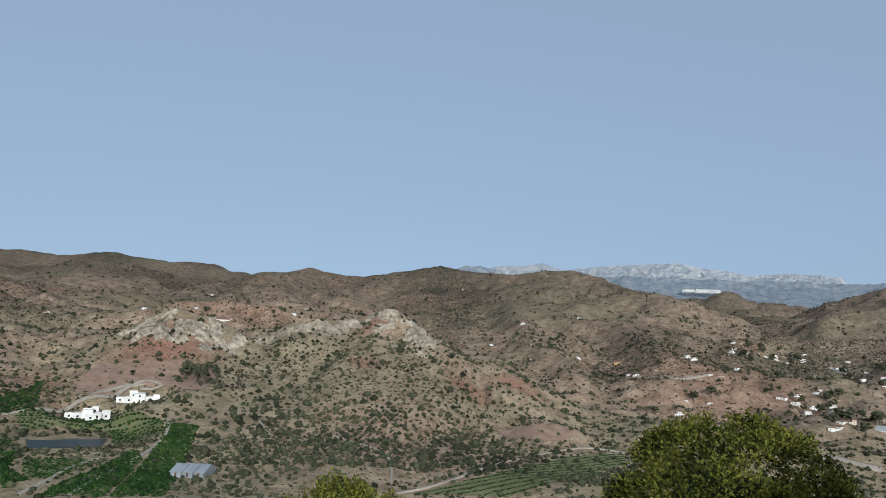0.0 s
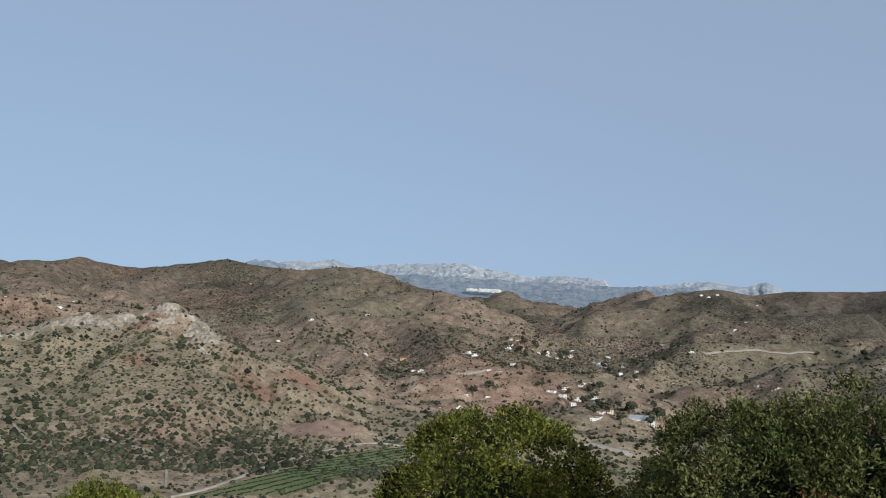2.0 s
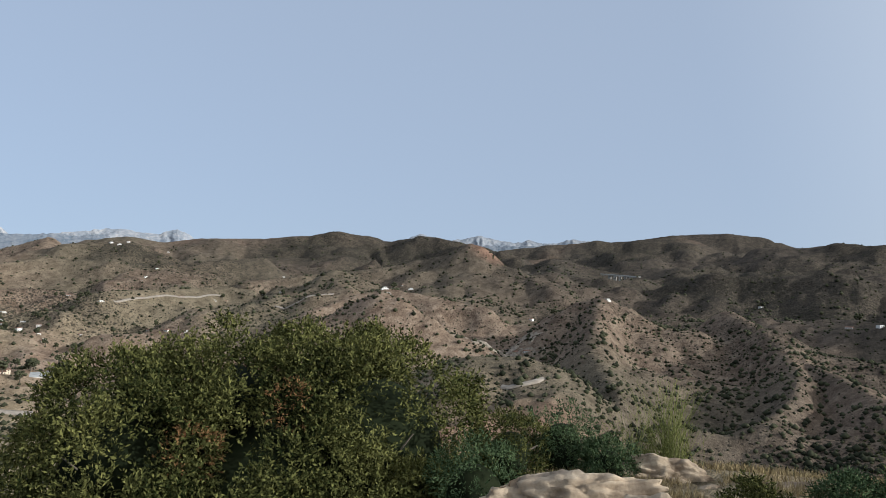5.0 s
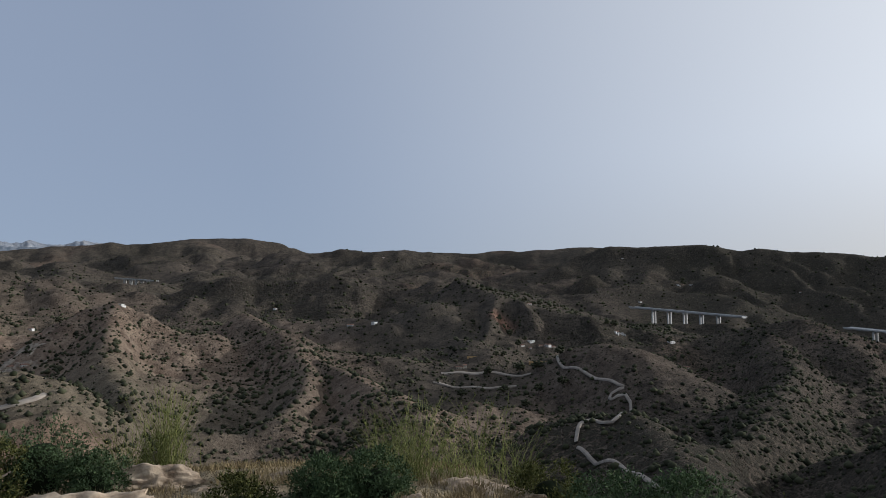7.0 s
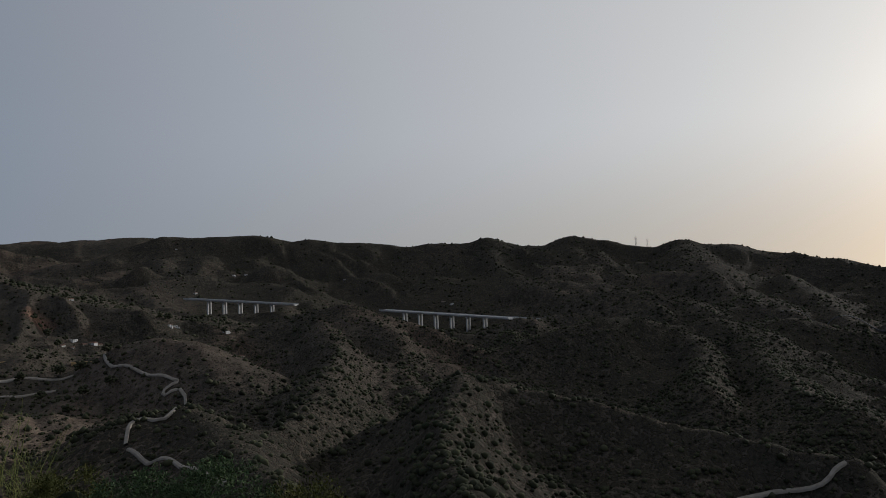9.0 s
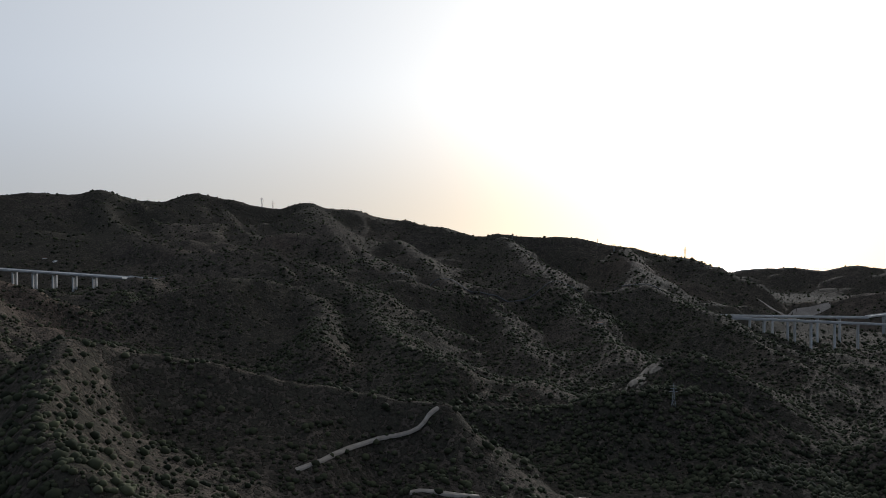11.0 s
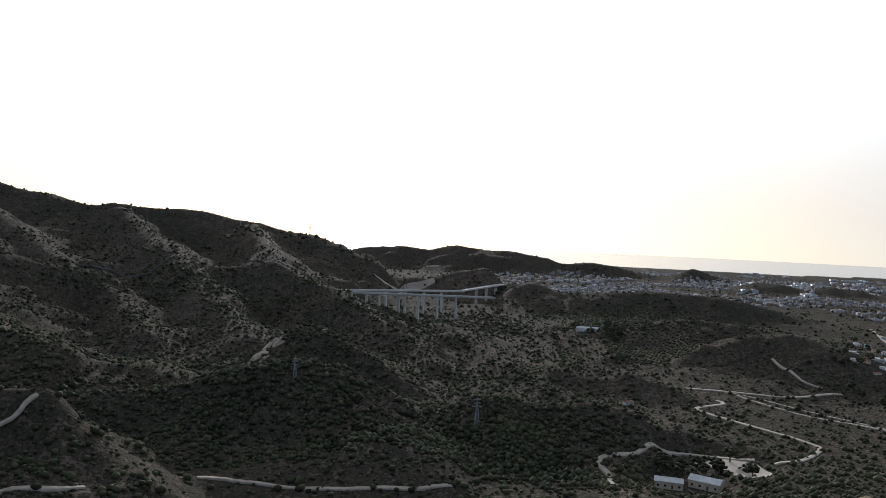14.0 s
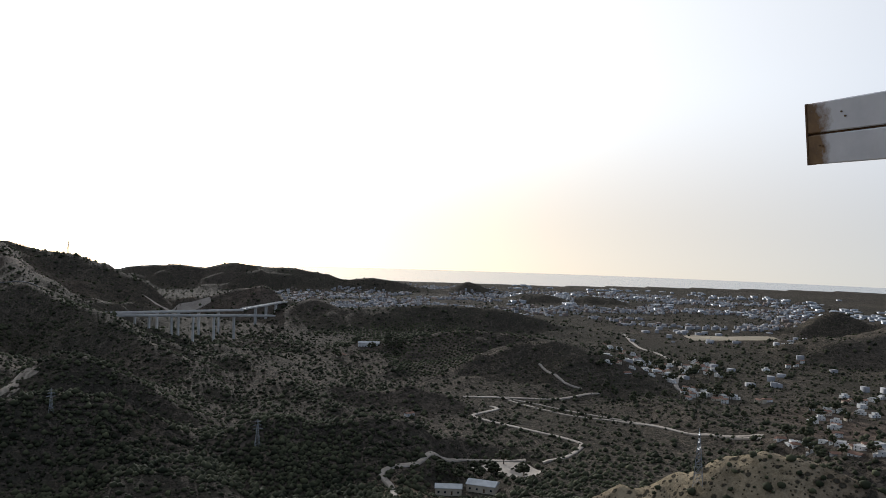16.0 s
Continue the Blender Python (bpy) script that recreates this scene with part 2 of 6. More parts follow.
ridge(12, 0.46, (1006, 901, 14), (1106, 858, 46), (1129, 815, 64), (1156, 764, 80), (1170, 728, 95), (1172, 713, 92), (1182, 682, 64), (1197, 640, 38), (1210, 598, 20))  # red peak
ridge(30, 0.38, (2148, 1278, 137), (2181, 1221, 154), (2220, 1150, 161), (2242, 1107, 171), (2275, 1036, 175), (2306, 966, 186), (2333, 898, 176), (2358, 830, 188), (2388, 739, 194))  # east skyline
ridge(60, 0.4, (2611, 1262, 180), (2645, 1188, 202), (2686, 1094, 206), (2723, 997, 213), (2764, 879, 231), (2815, 698, 236), (2836, 607, 223), (2848, 546, 175))  # dark mesa
ridge(30, 0.38, (2251, 473, 147), (2257, 359, 144), (2253, 285, 156), (2247, 213, 147), (2240, 105, 151), (2228, 29, 144), (2214, -22, 127), (2198, -86, 126))  # south east skyline
ridge(40, 0.366, (2998, 99, 197), (2965, -97, 184), (2925, -227, 192), (2877, -366, 190), (2832, -446, 186), (2782, -538, 192), (2733, -608, 180))  # blue gap
ridge(30, 0.4, (1750, 968, 66), (1758, 911, 86), (1765, 853, 101), (1770, 795, 103), (1773, 736, 80), (1784, 653, 63))  # motorway hill
ridge(30, 0.38, (1315, 481, 8), (1325, 421, 29), (1335, 351, 48), (1341, 282, 39), (1347, 185, 48), (1347, 91, 29))  # mid rise
ridge(15, 0.45, (576, 555, -38), (579, 528, -20), (581, 500, -7), (589, 465, 6), (587, 440, -2), (590, 407, -17), (594, 370, -36.1))  # rocky shoulder
ridge(20, 0.45, (403, 260, -37.7), (408, 247, -35.1), (418, 223, -34.5), (421, 209, -38.6), (388, 186, -48.9), (359, 177, -53.8))  # orange spur
ridge(15, 0.45, (766, 369, -21), (764, 342, -2), (762, 316, 2), (761, 284, -10), (755, 264, -24))  # green knob
ridge(12, 0.5, (757, 314, 1), (663, 280, -21), (552, 235, -39.0), (465, 184, -53.7), (412, 153, -65.8), (368, 128, -72.0))  # knob spur
ridge(12, 0.5, (874, 217, -10), (783, 165, -26), (671, 112, -43.4), (577, 63, -52.7), (519, 36, -57.5), (470, 13, -62.5))  # long spur
ridge(10, 0.5, (708, 133, -36), (592, 99, -50.9), (532, 94, -59.2), (470, 99, -68.0))  # inner spur
ridge(20, 0.48, (1095, 105, -23), (1088, 66, -7), (1080, 29, 8), (1070, -7, 26), (1059, -38, 43), (1048, -68, 46), (1033, -118, 42), (1019, -148, 28), (1005, -175, 15), (990, -201, 2), (976, -219, -10))  # dark cone
ridge(10, 0.55, (1048, -68, 43), (958, -67, 7), (859, -49, -28), (779, -34, -52))  # cone spur
ridge(50, 0.427, (3200, -25, 200), (3164, -127, 201), (3125, -230, 204), (3084, -316, 203), (3035, -439, 203), (2980, -564, 209), (2929, -650, 183))  # blue far south
ridge(25, 0.488, (1970, -347, 117), (1949, -420, 138), (1929, -481, 132), (1883, -620, 135), (1845, -707, 116), (1827, -737, 120), (1792, -804, 110), (1754, -871, 106), (1706, -948, 92), (1659, -1018, 99), (1616, -1073, 96), (1586, -1107, 107), (1543, -1157, 85), (1496, -1207, 80), (1447, -1255, 100), (1390, -1310, 87), (1350, -1343, 71), (1300, -1383, 64), (1253, -1418, 79), (1208, -1449, 64), (1157, -1482, 62), (1117, -1505, 43), (1058, -1540, 34), (1009, -1565, 21), (970, -1583, 17), (898, -1617, -6))  # south skyline
ridge(25, 0.5124, (1269, -1414, 75), (1223, -1425, 64), (1156, -1451, 61), (1096, -1470, 38), (1047, -1478, 32), (1009, -1477, 35), (976, -1472, 23), (918, -1483, 18), (887, -1476, 7), (818, -1490, -3), (778, -1487, 3), (697, -1502, -5), (621, -1511, -6), (544, -1517, -21), (494, -1510, -26), (444, -1502, -40), (385, -1496, -45), (326, -1487, -64), (258, -1478, -98))  # pylon skyline
ridge(20, 0.549, (1567, -325, 33), (1533, -381, 47), (1501, -426, 55), (1466, -470, 53), (1434, -503, 35), (1402, -534, 6))  # wooded shoulder
ridge(40, 0.46, (1599, -1116, 104), (1383, -989, 32), (1229, -945, -3), (998, -909, -43))  # peak spur
ridge(40, 0.46, (1446, -1308, 91), (1187, -1146, 10), (981, -1067, -25), (729, -890, -57))  # peak spur two
ridge(40, 0.46, (1259, -1423, 77), (1034, -1221, 14), (864, -1101, -19), (655, -945, -56))  # peak spur three
ridge(25, 0.5124, (897, -312, -45), (879, -327, -33), (855, -353, -25), (831, -377, -19), (811, -389, -25), (789, -406, -35), (754, -444, -49), (721, -473, -68), (694, -491, -81))  # bridge hill
ridge(20, 0.5856, (708, -471, -83), (691, -528, -65), (679, -575, -55), (669, -617, -46), (653, -662, -49), (635, -706, -61), (620, -746, -53), (598, -789, -61), (575, -830, -57), (537, -879, -72), (498, -925, -85))  # black hill
ridge(25, 0.48, (635, -706, -61), (549, -649, -79), (443, -516, -91.1))  # black hill spur
ridge(25, 0.48, (597, -777, -63), (477, -642, -86), (383, -562, -94.9), (326, -528, -97.6))  # black hill spur two
ridge(12, 0.61, (374, -211, -66.5), (366, -221, -56.0), (356, -230, -48.6), (346, -240, -51.8), (329, -257, -58.0), (309, -278, -63.9), (287, -295, -70.7), (265, -311, -76.8), (244, -325, -81.0), (224, -335, -84.6), (211, -340, -84.5))  # near spur
ridge(8, 0.61, (345, -221, -47.8), (290, -177, -55.5), (244, -147, -58.5), (197, -127, -61.7))  # near spur leg
ridge(12, 0.5856, (832, -343, -32), (658, -292, -57), (481, -197, -69.6), (405, -145, -74.2), (355, -106, -72.3))  # middle spur
ridge(12, 0.5, (456, -61, -68.7), (423, -78, -61.4), (418, -99, -57.9), (346, -99, -61.3), (256, -86, -62.8))  # road spur
ridge(20, 0.61, (713, -101, -54), (693, -116, -40), (671, -138, -35.1), (648, -160, -38.0), (623, -184, -60.2), (573, -177, -72.5))  # wooded hill
ridge(40, 0.46, (965, -1149, 23), (766, -988, -47), (591, -831, -87), (483, -735, -106), (408, -665, -119), (321, -600, -122.3), (239, -550, -122.9))  # slope spur a
ridge(40, 0.46, (860, -1229, -8), (587, -989, -77), (450, -871, -101), (357, -738, -120))  # slope spur b
ridge(40, 0.46, (732, -1423, -4), (548, -1179, -53), (401, -1003, -91), (310, -845, -115), (248, -739, -122))  # slope spur c
ridge(20, 0.58, (492, -1470, -26), (334, -1100, -73), (247, -1021, -88), (155, -887, -116), (92, -795, -126), (67, -717, -134))  # slope spur d
ridge(20, 0.5124, (724, -1019, -63), (625, -1053, -74), (506, -1088, -91), (405, -1103, -83), (318, -1105, -80))  # track shoulder
ridge(22, 0.5, (266, -447, -115.2), (238, -451, -112.7), (210, -466, -111.6), (177, -480, -102.1), (146, -491, -96.3), (128, -497, -96.2), (107, -503, -100.6), (81, -509, -111.8), (56, -513, -125.8), (37, -515, -127.6), (19, -517, -119.3), (1, -518, -117.2), (-20, -519, -121.7), (-55, -517, -118.1), (-81, -514, -120.5))  # pylon hill
ridge(12, 0.5856, (249, -676, -144), (225, -670, -126), (197, -665, -110.1), (170, -659, -97.4), (143, -651, -105.2), (112, -644, -122.0), (83, -635, -135.4))  # white rock ridge
ridge(20, 0.488, (104, -894, -141), (64, -873, -130), (32, -849, -132), (-3, -750, -137), (-39, -659, -141.9))  # green rise
ridge(40, 0.4392, (511, -2252, -131), (428, -2262, -99), (362, -2267, -93), (313, -2267, -91), (231, -2270, -99), (151, -2270, -82), (55, -2268, -94), (-7, -2262, -95), (-99, -2253, -108), (-158, -2242, -124), (-230, -2229, -116), (-287, -2216, -121), (-355, -2199, -139), (-460, -2172, -150))  # coast hills
ridge(20, 0.488, (269, -1479, -150), (203, -1473, -121), (138, -1465, -114), (86, -1453, -99), (45, -1439, -92), (10, -1424, -119))  # cut hill
ridge(30, 0.4392, (66, -1365, -150), (10, -1361, -130), (-41, -1355, -107), (-84, -1347, -122), (-122, -1339, -121), (-178, -1327, -115), (-262, -1307, -112), (-335, -1284, -113), (-406, -1257, -126))  # olive hills
ridge(25, 0.427, (-34, -944, -150), (-99, -1082, -141), (-183, -1023, -125), (-238, -963, -124))  # olive slope
ridge(15, 0.488, (-216, -874, -129), (-244, -856, -117), (-271, -837, -109), (-292, -820, -113), (-323, -797, -127), (-352, -774, -144))  # orchard hill
ridge(30, 0.5124, (-425, -2207, -148), (-464, -2199, -136), (-500, -2191, -120), (-550, -2179, -136), (-613, -2162, -150))  # small cone
ridge(30, 0.366, (-548, -1933, -148), (-589, -1921, -131), (-630, -1908, -131), (-684, -1889, -150))  # cone two
ridge(30, 0.366, (-699, -1891, -150), (-738, -1877, -131), (-790, -1855, -136), (-841, -1833, -150))  # cone three
ridge(20, 0.4392, (-862, -1263, -150), (-893, -1230, -121), (-921, -1198, -103), (-945, -1169, -114), (-965, -1141, -120), (-995, -1103, -111))  # right cone
ridge(40, 0.366, (-697, -945, -150), (-748, -946, -119), (-821, -928, -105), (-890, -909, -83))  # right rise
ridge(15, 0.549, (-115, -309, -104.4), (-134, -298, -95.6), (-153, -286, -87.9), (-167, -274, -79.7), (-177, -265, -75.0), (-185, -256, -74.9), (-192, -247, -77.8), (-204, -233, -82.5))  # pylon spur
ridge(40, 0.366, (-326, -730, -144), (-328, -618, -134.4), (-315, -511, -129.7), (-328, -454, -119.7), (-338, -396, -111.8))  # village bench
ridge(110, 0.4, (-208, 531, -70.3), (-215, 501, -74.4), (-191, 446, -77.4), (-162, 371, -77.9), (-135, 323, -78.1))  # farm bench
ridge(90, 0.4, (-266, 493, -73.7), (-223, 414, -77.7), (-185, 343, -78.7))  # orchard bench
ridge(90, 0.4, (115, 528, -85.5), (69, 465, -84.5), (40, 428, -85.0), (6, 385, -85.1))  # vineyard bench


ridge(12, 0.5, (155, -641, -97), (118, -628, -110), (83, -604, -127), (54, -577, -139), (36, -558, -143))  # white rock spur
ridge(14, 0.45, (185, -982, -118), (144, -949, -125), (90, -895, -136), (44, -858, -138), (7, -799, -145), (-27, -719, -152), (-53, -677, -153))  # viaduct spur
ridge(20, 0.42, (38, -1009, -117), (-3, -969, -119), (-54, -928, -127), (-91, -875, -132), (-110, -842, -138))  # hill below the ramp
ridge(15, 0.42, (-47, -718, -135), (-77, -695, -137), (-108, -691, -131), (-136, -676, -136))  # dark knolls
ridge(20, 0.42, (-103, -793, -155), (-157, -804, -141), (-203, -820, -122), (-244, -813, -109), (-279, -802, -104), (-309, -780, -113), (-337, -758, -127), (-365, -711, -142))  # orchard hill shoulder
ridge(25, 0.38, (-63, -997, -139), (-121, -1002, -132), (-179, -1003, -124), (-232, -1003, -116), (-279, -980, -119), (-315, -949, -122))  # olive hill
ridge(14, 0.45, (4, -599, -143), (-29, -589, -140), (-65, -576, -139), (-90, -552, -138), (-115, -527, -137))  # yard spur
ridge(15, 0.42, (654, 618, -16), (731, 605, 3), (774, 600, 10), (793, 540, 1), (797, 478, -10))  # terrace shoulder
ridge(18, 0.42, (875, 961, 22), (1011, 894, 40), (1122, 837, 55), (1198, 816, 75), (1226, 773, 91))  # layered hill
ridge(15, 0.4, (619, 968, 1), (716, 962, 6), (815, 947, 12), (843, 853, 2))  # village hill
ridge(15, 0.4, (419, 1124, -6), (517, 1138, -2), (620, 1142, 5), (658, 1062, -2))  # low hill by the village
ridge(15, 0.42, (701, 1438, 45), (806, 1439, 67), (917, 1310, 52), (1031, 1288, 62), (1161, 1241, 79))  # back hill
ridge(5, 0.55, (1050, -68, 45), (985, -85, 27), (905, -100, -8), (850, -110, -42))  # cone rib
ridge(5, 0.55, (1070, -7, 26), (1000, 5, 9), (930, 12, -18), (880, 20, -44))  # cone rib
ridge(5, 0.55, (1034, -118, 42), (960, -140, 20), (890, -165, -14), (840, -180, -46))  # cone rib
ridge(5, 0.55, (1005, -175, 15), (940, -205, -4), (885, -235, -34))  # cone rib


VALES = []


def vale(width, slope, *points):
    """A valley cut into the land along a line of bottom points."""
    VALES.append((width, slope, np.array(points, float)))


vale(40, 0.40, (1225, -655, -70), (1156, -697, -79), (1106, -730, -79), (1060, -765, -74))  # under the motorway viaduct
vale(35, 0.35, (1156, -697, -80), (1040, -610, -72), (930, -560, -72))  # stream below it
vale(30, 0.35, (1361, -367, -37), (1296, -444, -37))  # under the upper viaduct
vale(40, 0.32, (1340, -400, -38), (1110, -300, -34), (960, -270, -42))  # stream below it
vale(30, 0.4, (1698, 682, 38), (1690, 630, 36))  # under the far viaduct
vale(45, 0.4, (1695, 655, 38), (1500, 590, 26))
vale(25, 0.4, (118, -1100, -146), (60, -1040, -147), (-20, -980, -149), (-60, -860, -150))  # under the southern viaduct


# level places: x, y, height, flat radius, outer radius
PADS = [(-194, 444, -76.5, 24, 40), (-200, 530, -66.5, 15, 27), (-214, 494, -73.5, 18, 30), (-131, -492, -148, 26, 45), (-103, -442, -146, 18, 30), (-116, 381, -80, 12, 25)]


# smooth cultivated slopes: x, y, radius
CALM = [(-185, 430, 150), (-225, 560, 70), (60, 460, 110), (-60, 560, 70)]


def top_hill(x, y):
    """The rocky hilltop on which the camera stands."""
    r = np.hypot(x, y)
    az = np.arctan2(-x, y)
    east = np.exp(-((np.degrees(az) + 78) / 24) ** 4)
    edge = 2.2 + 8.4 * east
    fall = np.maximum(r - edge, 0)
    z = -1.75 - 0.03 * r - 0.62 * (np.sqrt(fall * fall + 1.0) - 1.0)
    return z + 0.5 * (rough(x / 3.0, y / 3.0, 3, 5) - 0.5) * np.minimum(r / 6, 1)


# the general lie of the land under the ridges: heights by azimuth (rows) and distance (columns)
BASE_R = (200, 320, 500, 750, 1050, 1400, 1900, 2600)
BASE_AZ = (34, 12, -12, -32, -52, -72, -92, -116, -140, -162, -185, -226)
BASE_Z = np.array([
    (-125, -96, -80, -52, -18, 18, 45, 95), (-125, -100, -78, -62, -26, 10, 62, 95), (-125, -102, -88, -78, -46, -4, 66, 85), (-130, -118, -108, -92, -56, -26, 30, 95),
    (-130, -118, -104, -78, -42, 0, 70, 110), (-125, -104, -82, -58, -32, 10, 70, 130), (-125, -112, -92, -74, -46, -14, 60, 120), (-130, -110, -98, -90, -88, -66, 60, 120),
    (-132, -136, -138, -124, -92, -30, 20, 20), (-132, -144, -150, -151, -150, -146, -150, -150), (-132, -144, -150, -152, -152, -152, -154, -155), (-125, -118, -134, -146, -152, -152, -153, -155)])


def floor_at(x, y):
    """The ground level between the ridges, smooth in azimuth and distance."""
    az = np.degrees(np.arctan2(-x, y))
    az = np.where(az > 84, az - 360, az)
    u = np.interp(-az, [-a for a in BASE_AZ], np.arange(len(BASE_AZ)))
    v = np.interp(np.log(np.maximum(np.hypot(x, y), 1.0)), np.log(BASE_R), np.arange(len(BASE_R)))
    i, j = np.minimum(u.astype(int), len(BASE_AZ) - 2), np.minimum(v.astype(int), len(BASE_R) - 2)
    fu, fv = u - i, v - j
    fu, fv = fu * fu * (3 - 2 * fu), fv
    return (BASE_Z[i, j] * (1 - fv) + BASE_Z[i, j + 1] * fv) * (1 - fu) + (BASE_Z[i + 1, j] * (1 - fv) + BASE_Z[i + 1, j + 1] * fv) * fu


def billow(x, y, octaves, seed):
    """Rounded tops parted by sharp gullies, 0 to about 1."""
    total, size = 0.0, 1.0
    for k in range(octaves):
        total = total + size * np.abs(2 * rough(x * 2.1 ** k + 5.3 * k, y * 2.1 ** k - 8.7 * k, 2, seed + 3 * k) - 1)
        size *= 0.45
    return total


def height(x, y):
    x, y = np.asarray(x, float), np.asarray(y, float)
    r = np.hypot(x, y)
    base = floor_at(x, y)
    z = base + 3 * (rough(x / 160, y / 160, 3, 2) - 0.5)
    hold = np.zeros(z.shape)  # how near a crest is, where the small relief must not move it
    for n, (width, slope, pts) in enumerate(RIDGES):
        lo, hi = pts[:, :2].min(0), pts[:, :2].max(0)
        reach = 60 + (pts[:, 2].max() + 160) / slope * 1.7 + width
        near = (x > lo[0] - reach) & (x < hi[0] + reach) & (y > lo[1] - reach) & (y < hi[1] + reach)
        if not near.any():
            continue
        px, py = x[near], y[near]
        legs, run, top = [], 0.0, np.full(px.shape, -1e9)
        for a, b in zip(pts[:-1], pts[1:]):
            e = b - a
            span = math.hypot(e[0], e[1])
            u = np.clip(((px - a[0]) * e[0] + (py - a[1]) * e[1]) / (span * span + 1e-6), 0, 1)
            dx, dy = px - a[0] - u * e[0], py - a[1] - u * e[1]
            d = np.hypot(dx, dy)
            c = a[2] + u * e[2] - slope * d
            top = np.maximum(top, c)
            legs.append((c, d, a[2] + u * e[2], run + u * span, dx / (d + 5), dy / (d + 5)))
            run += span
        weight, best, crest, along, cx, cy = (np.zeros_like(px) for _ in range(6))
        for c, d, zc, s, ux, uy in legs:
            w = np.exp(np.maximum((c - top) / 4.0, -30))
            weight += w
            best, crest, along, cx, cy = best + w * d, crest + w * zc, along + w * s, cx + w * ux, cy + w * uy
        best, crest, along, cx, cy = best / weight, crest / weight, along / weight, cx / weight, cy / weight
        relief = np.maximum(crest - base[near], 6.0)
        tall = np.clip(relief / 100.0, 0.15, 1.6)
        pitch = 55 + 60 * tall
        bend = 0.6 * wave(px / 60, py / 60, 21)
        u, v = along / pitch + 0.8 * cx + n * 7.7 + bend, best / (3.4 * pitch) + 0.8 * cy
        gully = 0.42 - 2.6 * np.abs(rough(u, v, 2, 11) - 0.5)
        drop = slope * (np.sqrt(best * best + width * width) - width)
        drop = drop * np.maximum(1.0 + 0.6 * gully, 0.5)
        # the flank steepens below the rounded crest and runs out gently at its foot
        c = crest - relief * (1 - np.exp(-(drop / relief) * (1 + 0.5 * drop / relief)))
        k = 2.0 + 5.0 * tall
        h = z[near]
        z[near] = np.maximum(h, c) + np.maximum(k - np.abs(h - c), 0) ** 2 / (4 * k)
        hold[near] = np.maximum(hold[near], np.exp(-(best / (14 + 0.014 * r[near])) ** 2) * np.clip((c - h) / 6 + 1, 0, 1))
    # small hills, spurs and gullies between the main ridges; none on the plain
    rolling = np.clip((base + 148) / 25, 0, 1) + np.clip((z - base - 4) / 25, 0, 1)
    rolling = np.minimum(rolling, 1) * np.clip((r - 120) / 150, 0, 1)
    for px, py, pr in CALM:
        rolling = rolling * np.clip(np.hypot(x - px, y - py) / pr - 0.5, 0.12, 1)
    wx, wy = 40 * (rough(x / 130, y / 130, 2, 31) - 0.5), 40 * (rough(x / 130, y / 130, 2, 33) - 0.5)
    far = np.clip((r - 500) / 900, 0, 1)
    z = z + rolling * (1 - hold) * ((24 + 18 * far) * (billow((x + wx) / 190, (y + wy) / 190, 2, 41) - 0.62))
    z = z + rolling * (1 - 0.9 * hold) * ((11 + 3 * far) * (billow((x + wx) / 66, (y + wy) / 66, 2, 51) - 0.55))
    z = z + (rough(x / 13, y / 13, 2, 43) - 0.5) * np.clip((z + 150) / 20, 0, 1) * 2.2 * (0.3 + 0.7 * rolling)
    for width, slope, pts in VALES:
        cut = np.full(z.shape, 1e9)
        for a, b in zip(pts[:-1], pts[1:]):
            e = b - a
            u = np.clip(((x - a[0]) * e[0] + (y - a[1]) * e[1]) / (e[0] ** 2 + e[1] ** 2), 0, 1)
            d = np.hypot(x - a[0] - u * e[0], y - a[1] - u * e[1])
            cut = np.minimum(cut, a[2] + u * e[2] + slope * np.maximum(d - width, 0))
        z = np.where(cut < z + 6, np.minimum(z, cut) - np.maximum(6 - np.abs(z - cut), 0) ** 2 / 24, z)
    for px, py, pz, r0, r1 in PADS:
        f = np.clip((r1 - np.hypot(x - px, y - py)) / (r1 - r0), 0, 1)
        f = f * f * (3 - 2 * f)
        z = z * (1 - f) + pz * f
    coast = 2800 + 650 * np.clip((np.degrees(np.arctan2(x, -y)) * -1 - 18) / 22, 0, 1) + 200 * (rough(np.arctan2(x, y) * 4, 0 * x, 3, 51) - 0.5)
    south = (y < -1000) & (r > coast)
    z = np.where(south, np.minimum(z, SEA - 2), z)
    return np.maximum(z, np.where(r < 320, top_hill(x, y), -999))


def mesh_object(name, verts, faces, mat, smooth=True):
    me = bpy.data.meshes.new(name)
    me.from_pydata(verts, [], faces)
    if smooth:
        me.polygons.foreach_set("use_smooth", [True] * len(me.polygons))
    me.materials.append(mat)
    me.update()
    return new(name, me)


def sheet(name, X, Y, Z, mat, wrap=False):
    """A grid mesh from 2D arrays, quick to make."""
    rows, cols = X.shape
    me = bpy.data.meshes.new(name)
    i = np.arange(rows * cols).reshape(rows, cols)
    j = np.roll(i, -1, 1) if wrap else i[:, 1:]
    i0 = i if wrap else i[:, :-1]
    quads = np.stack([i0[:-1], i0[1:], j[1:], j[:-1]], -1).reshape(-1, 4)
    me.vertices.add(rows * cols)
    me.vertices.foreach_set("co", np.stack([X, Y, Z], -1).ravel())
    me.loops.add(quads.size)
    me.loops.foreach_set("vertex_index", quads.ravel())
    me.polygons.add(len(quads))
    me.polygons.foreach_set("loop_start", np.arange(len(quads)) * 4)
    me.polygons.foreach_set("use_smooth", np.ones(len(quads), bool))
    me.update(calc_edges=True)
    me.materials.append(mat)
    return new(name, me)


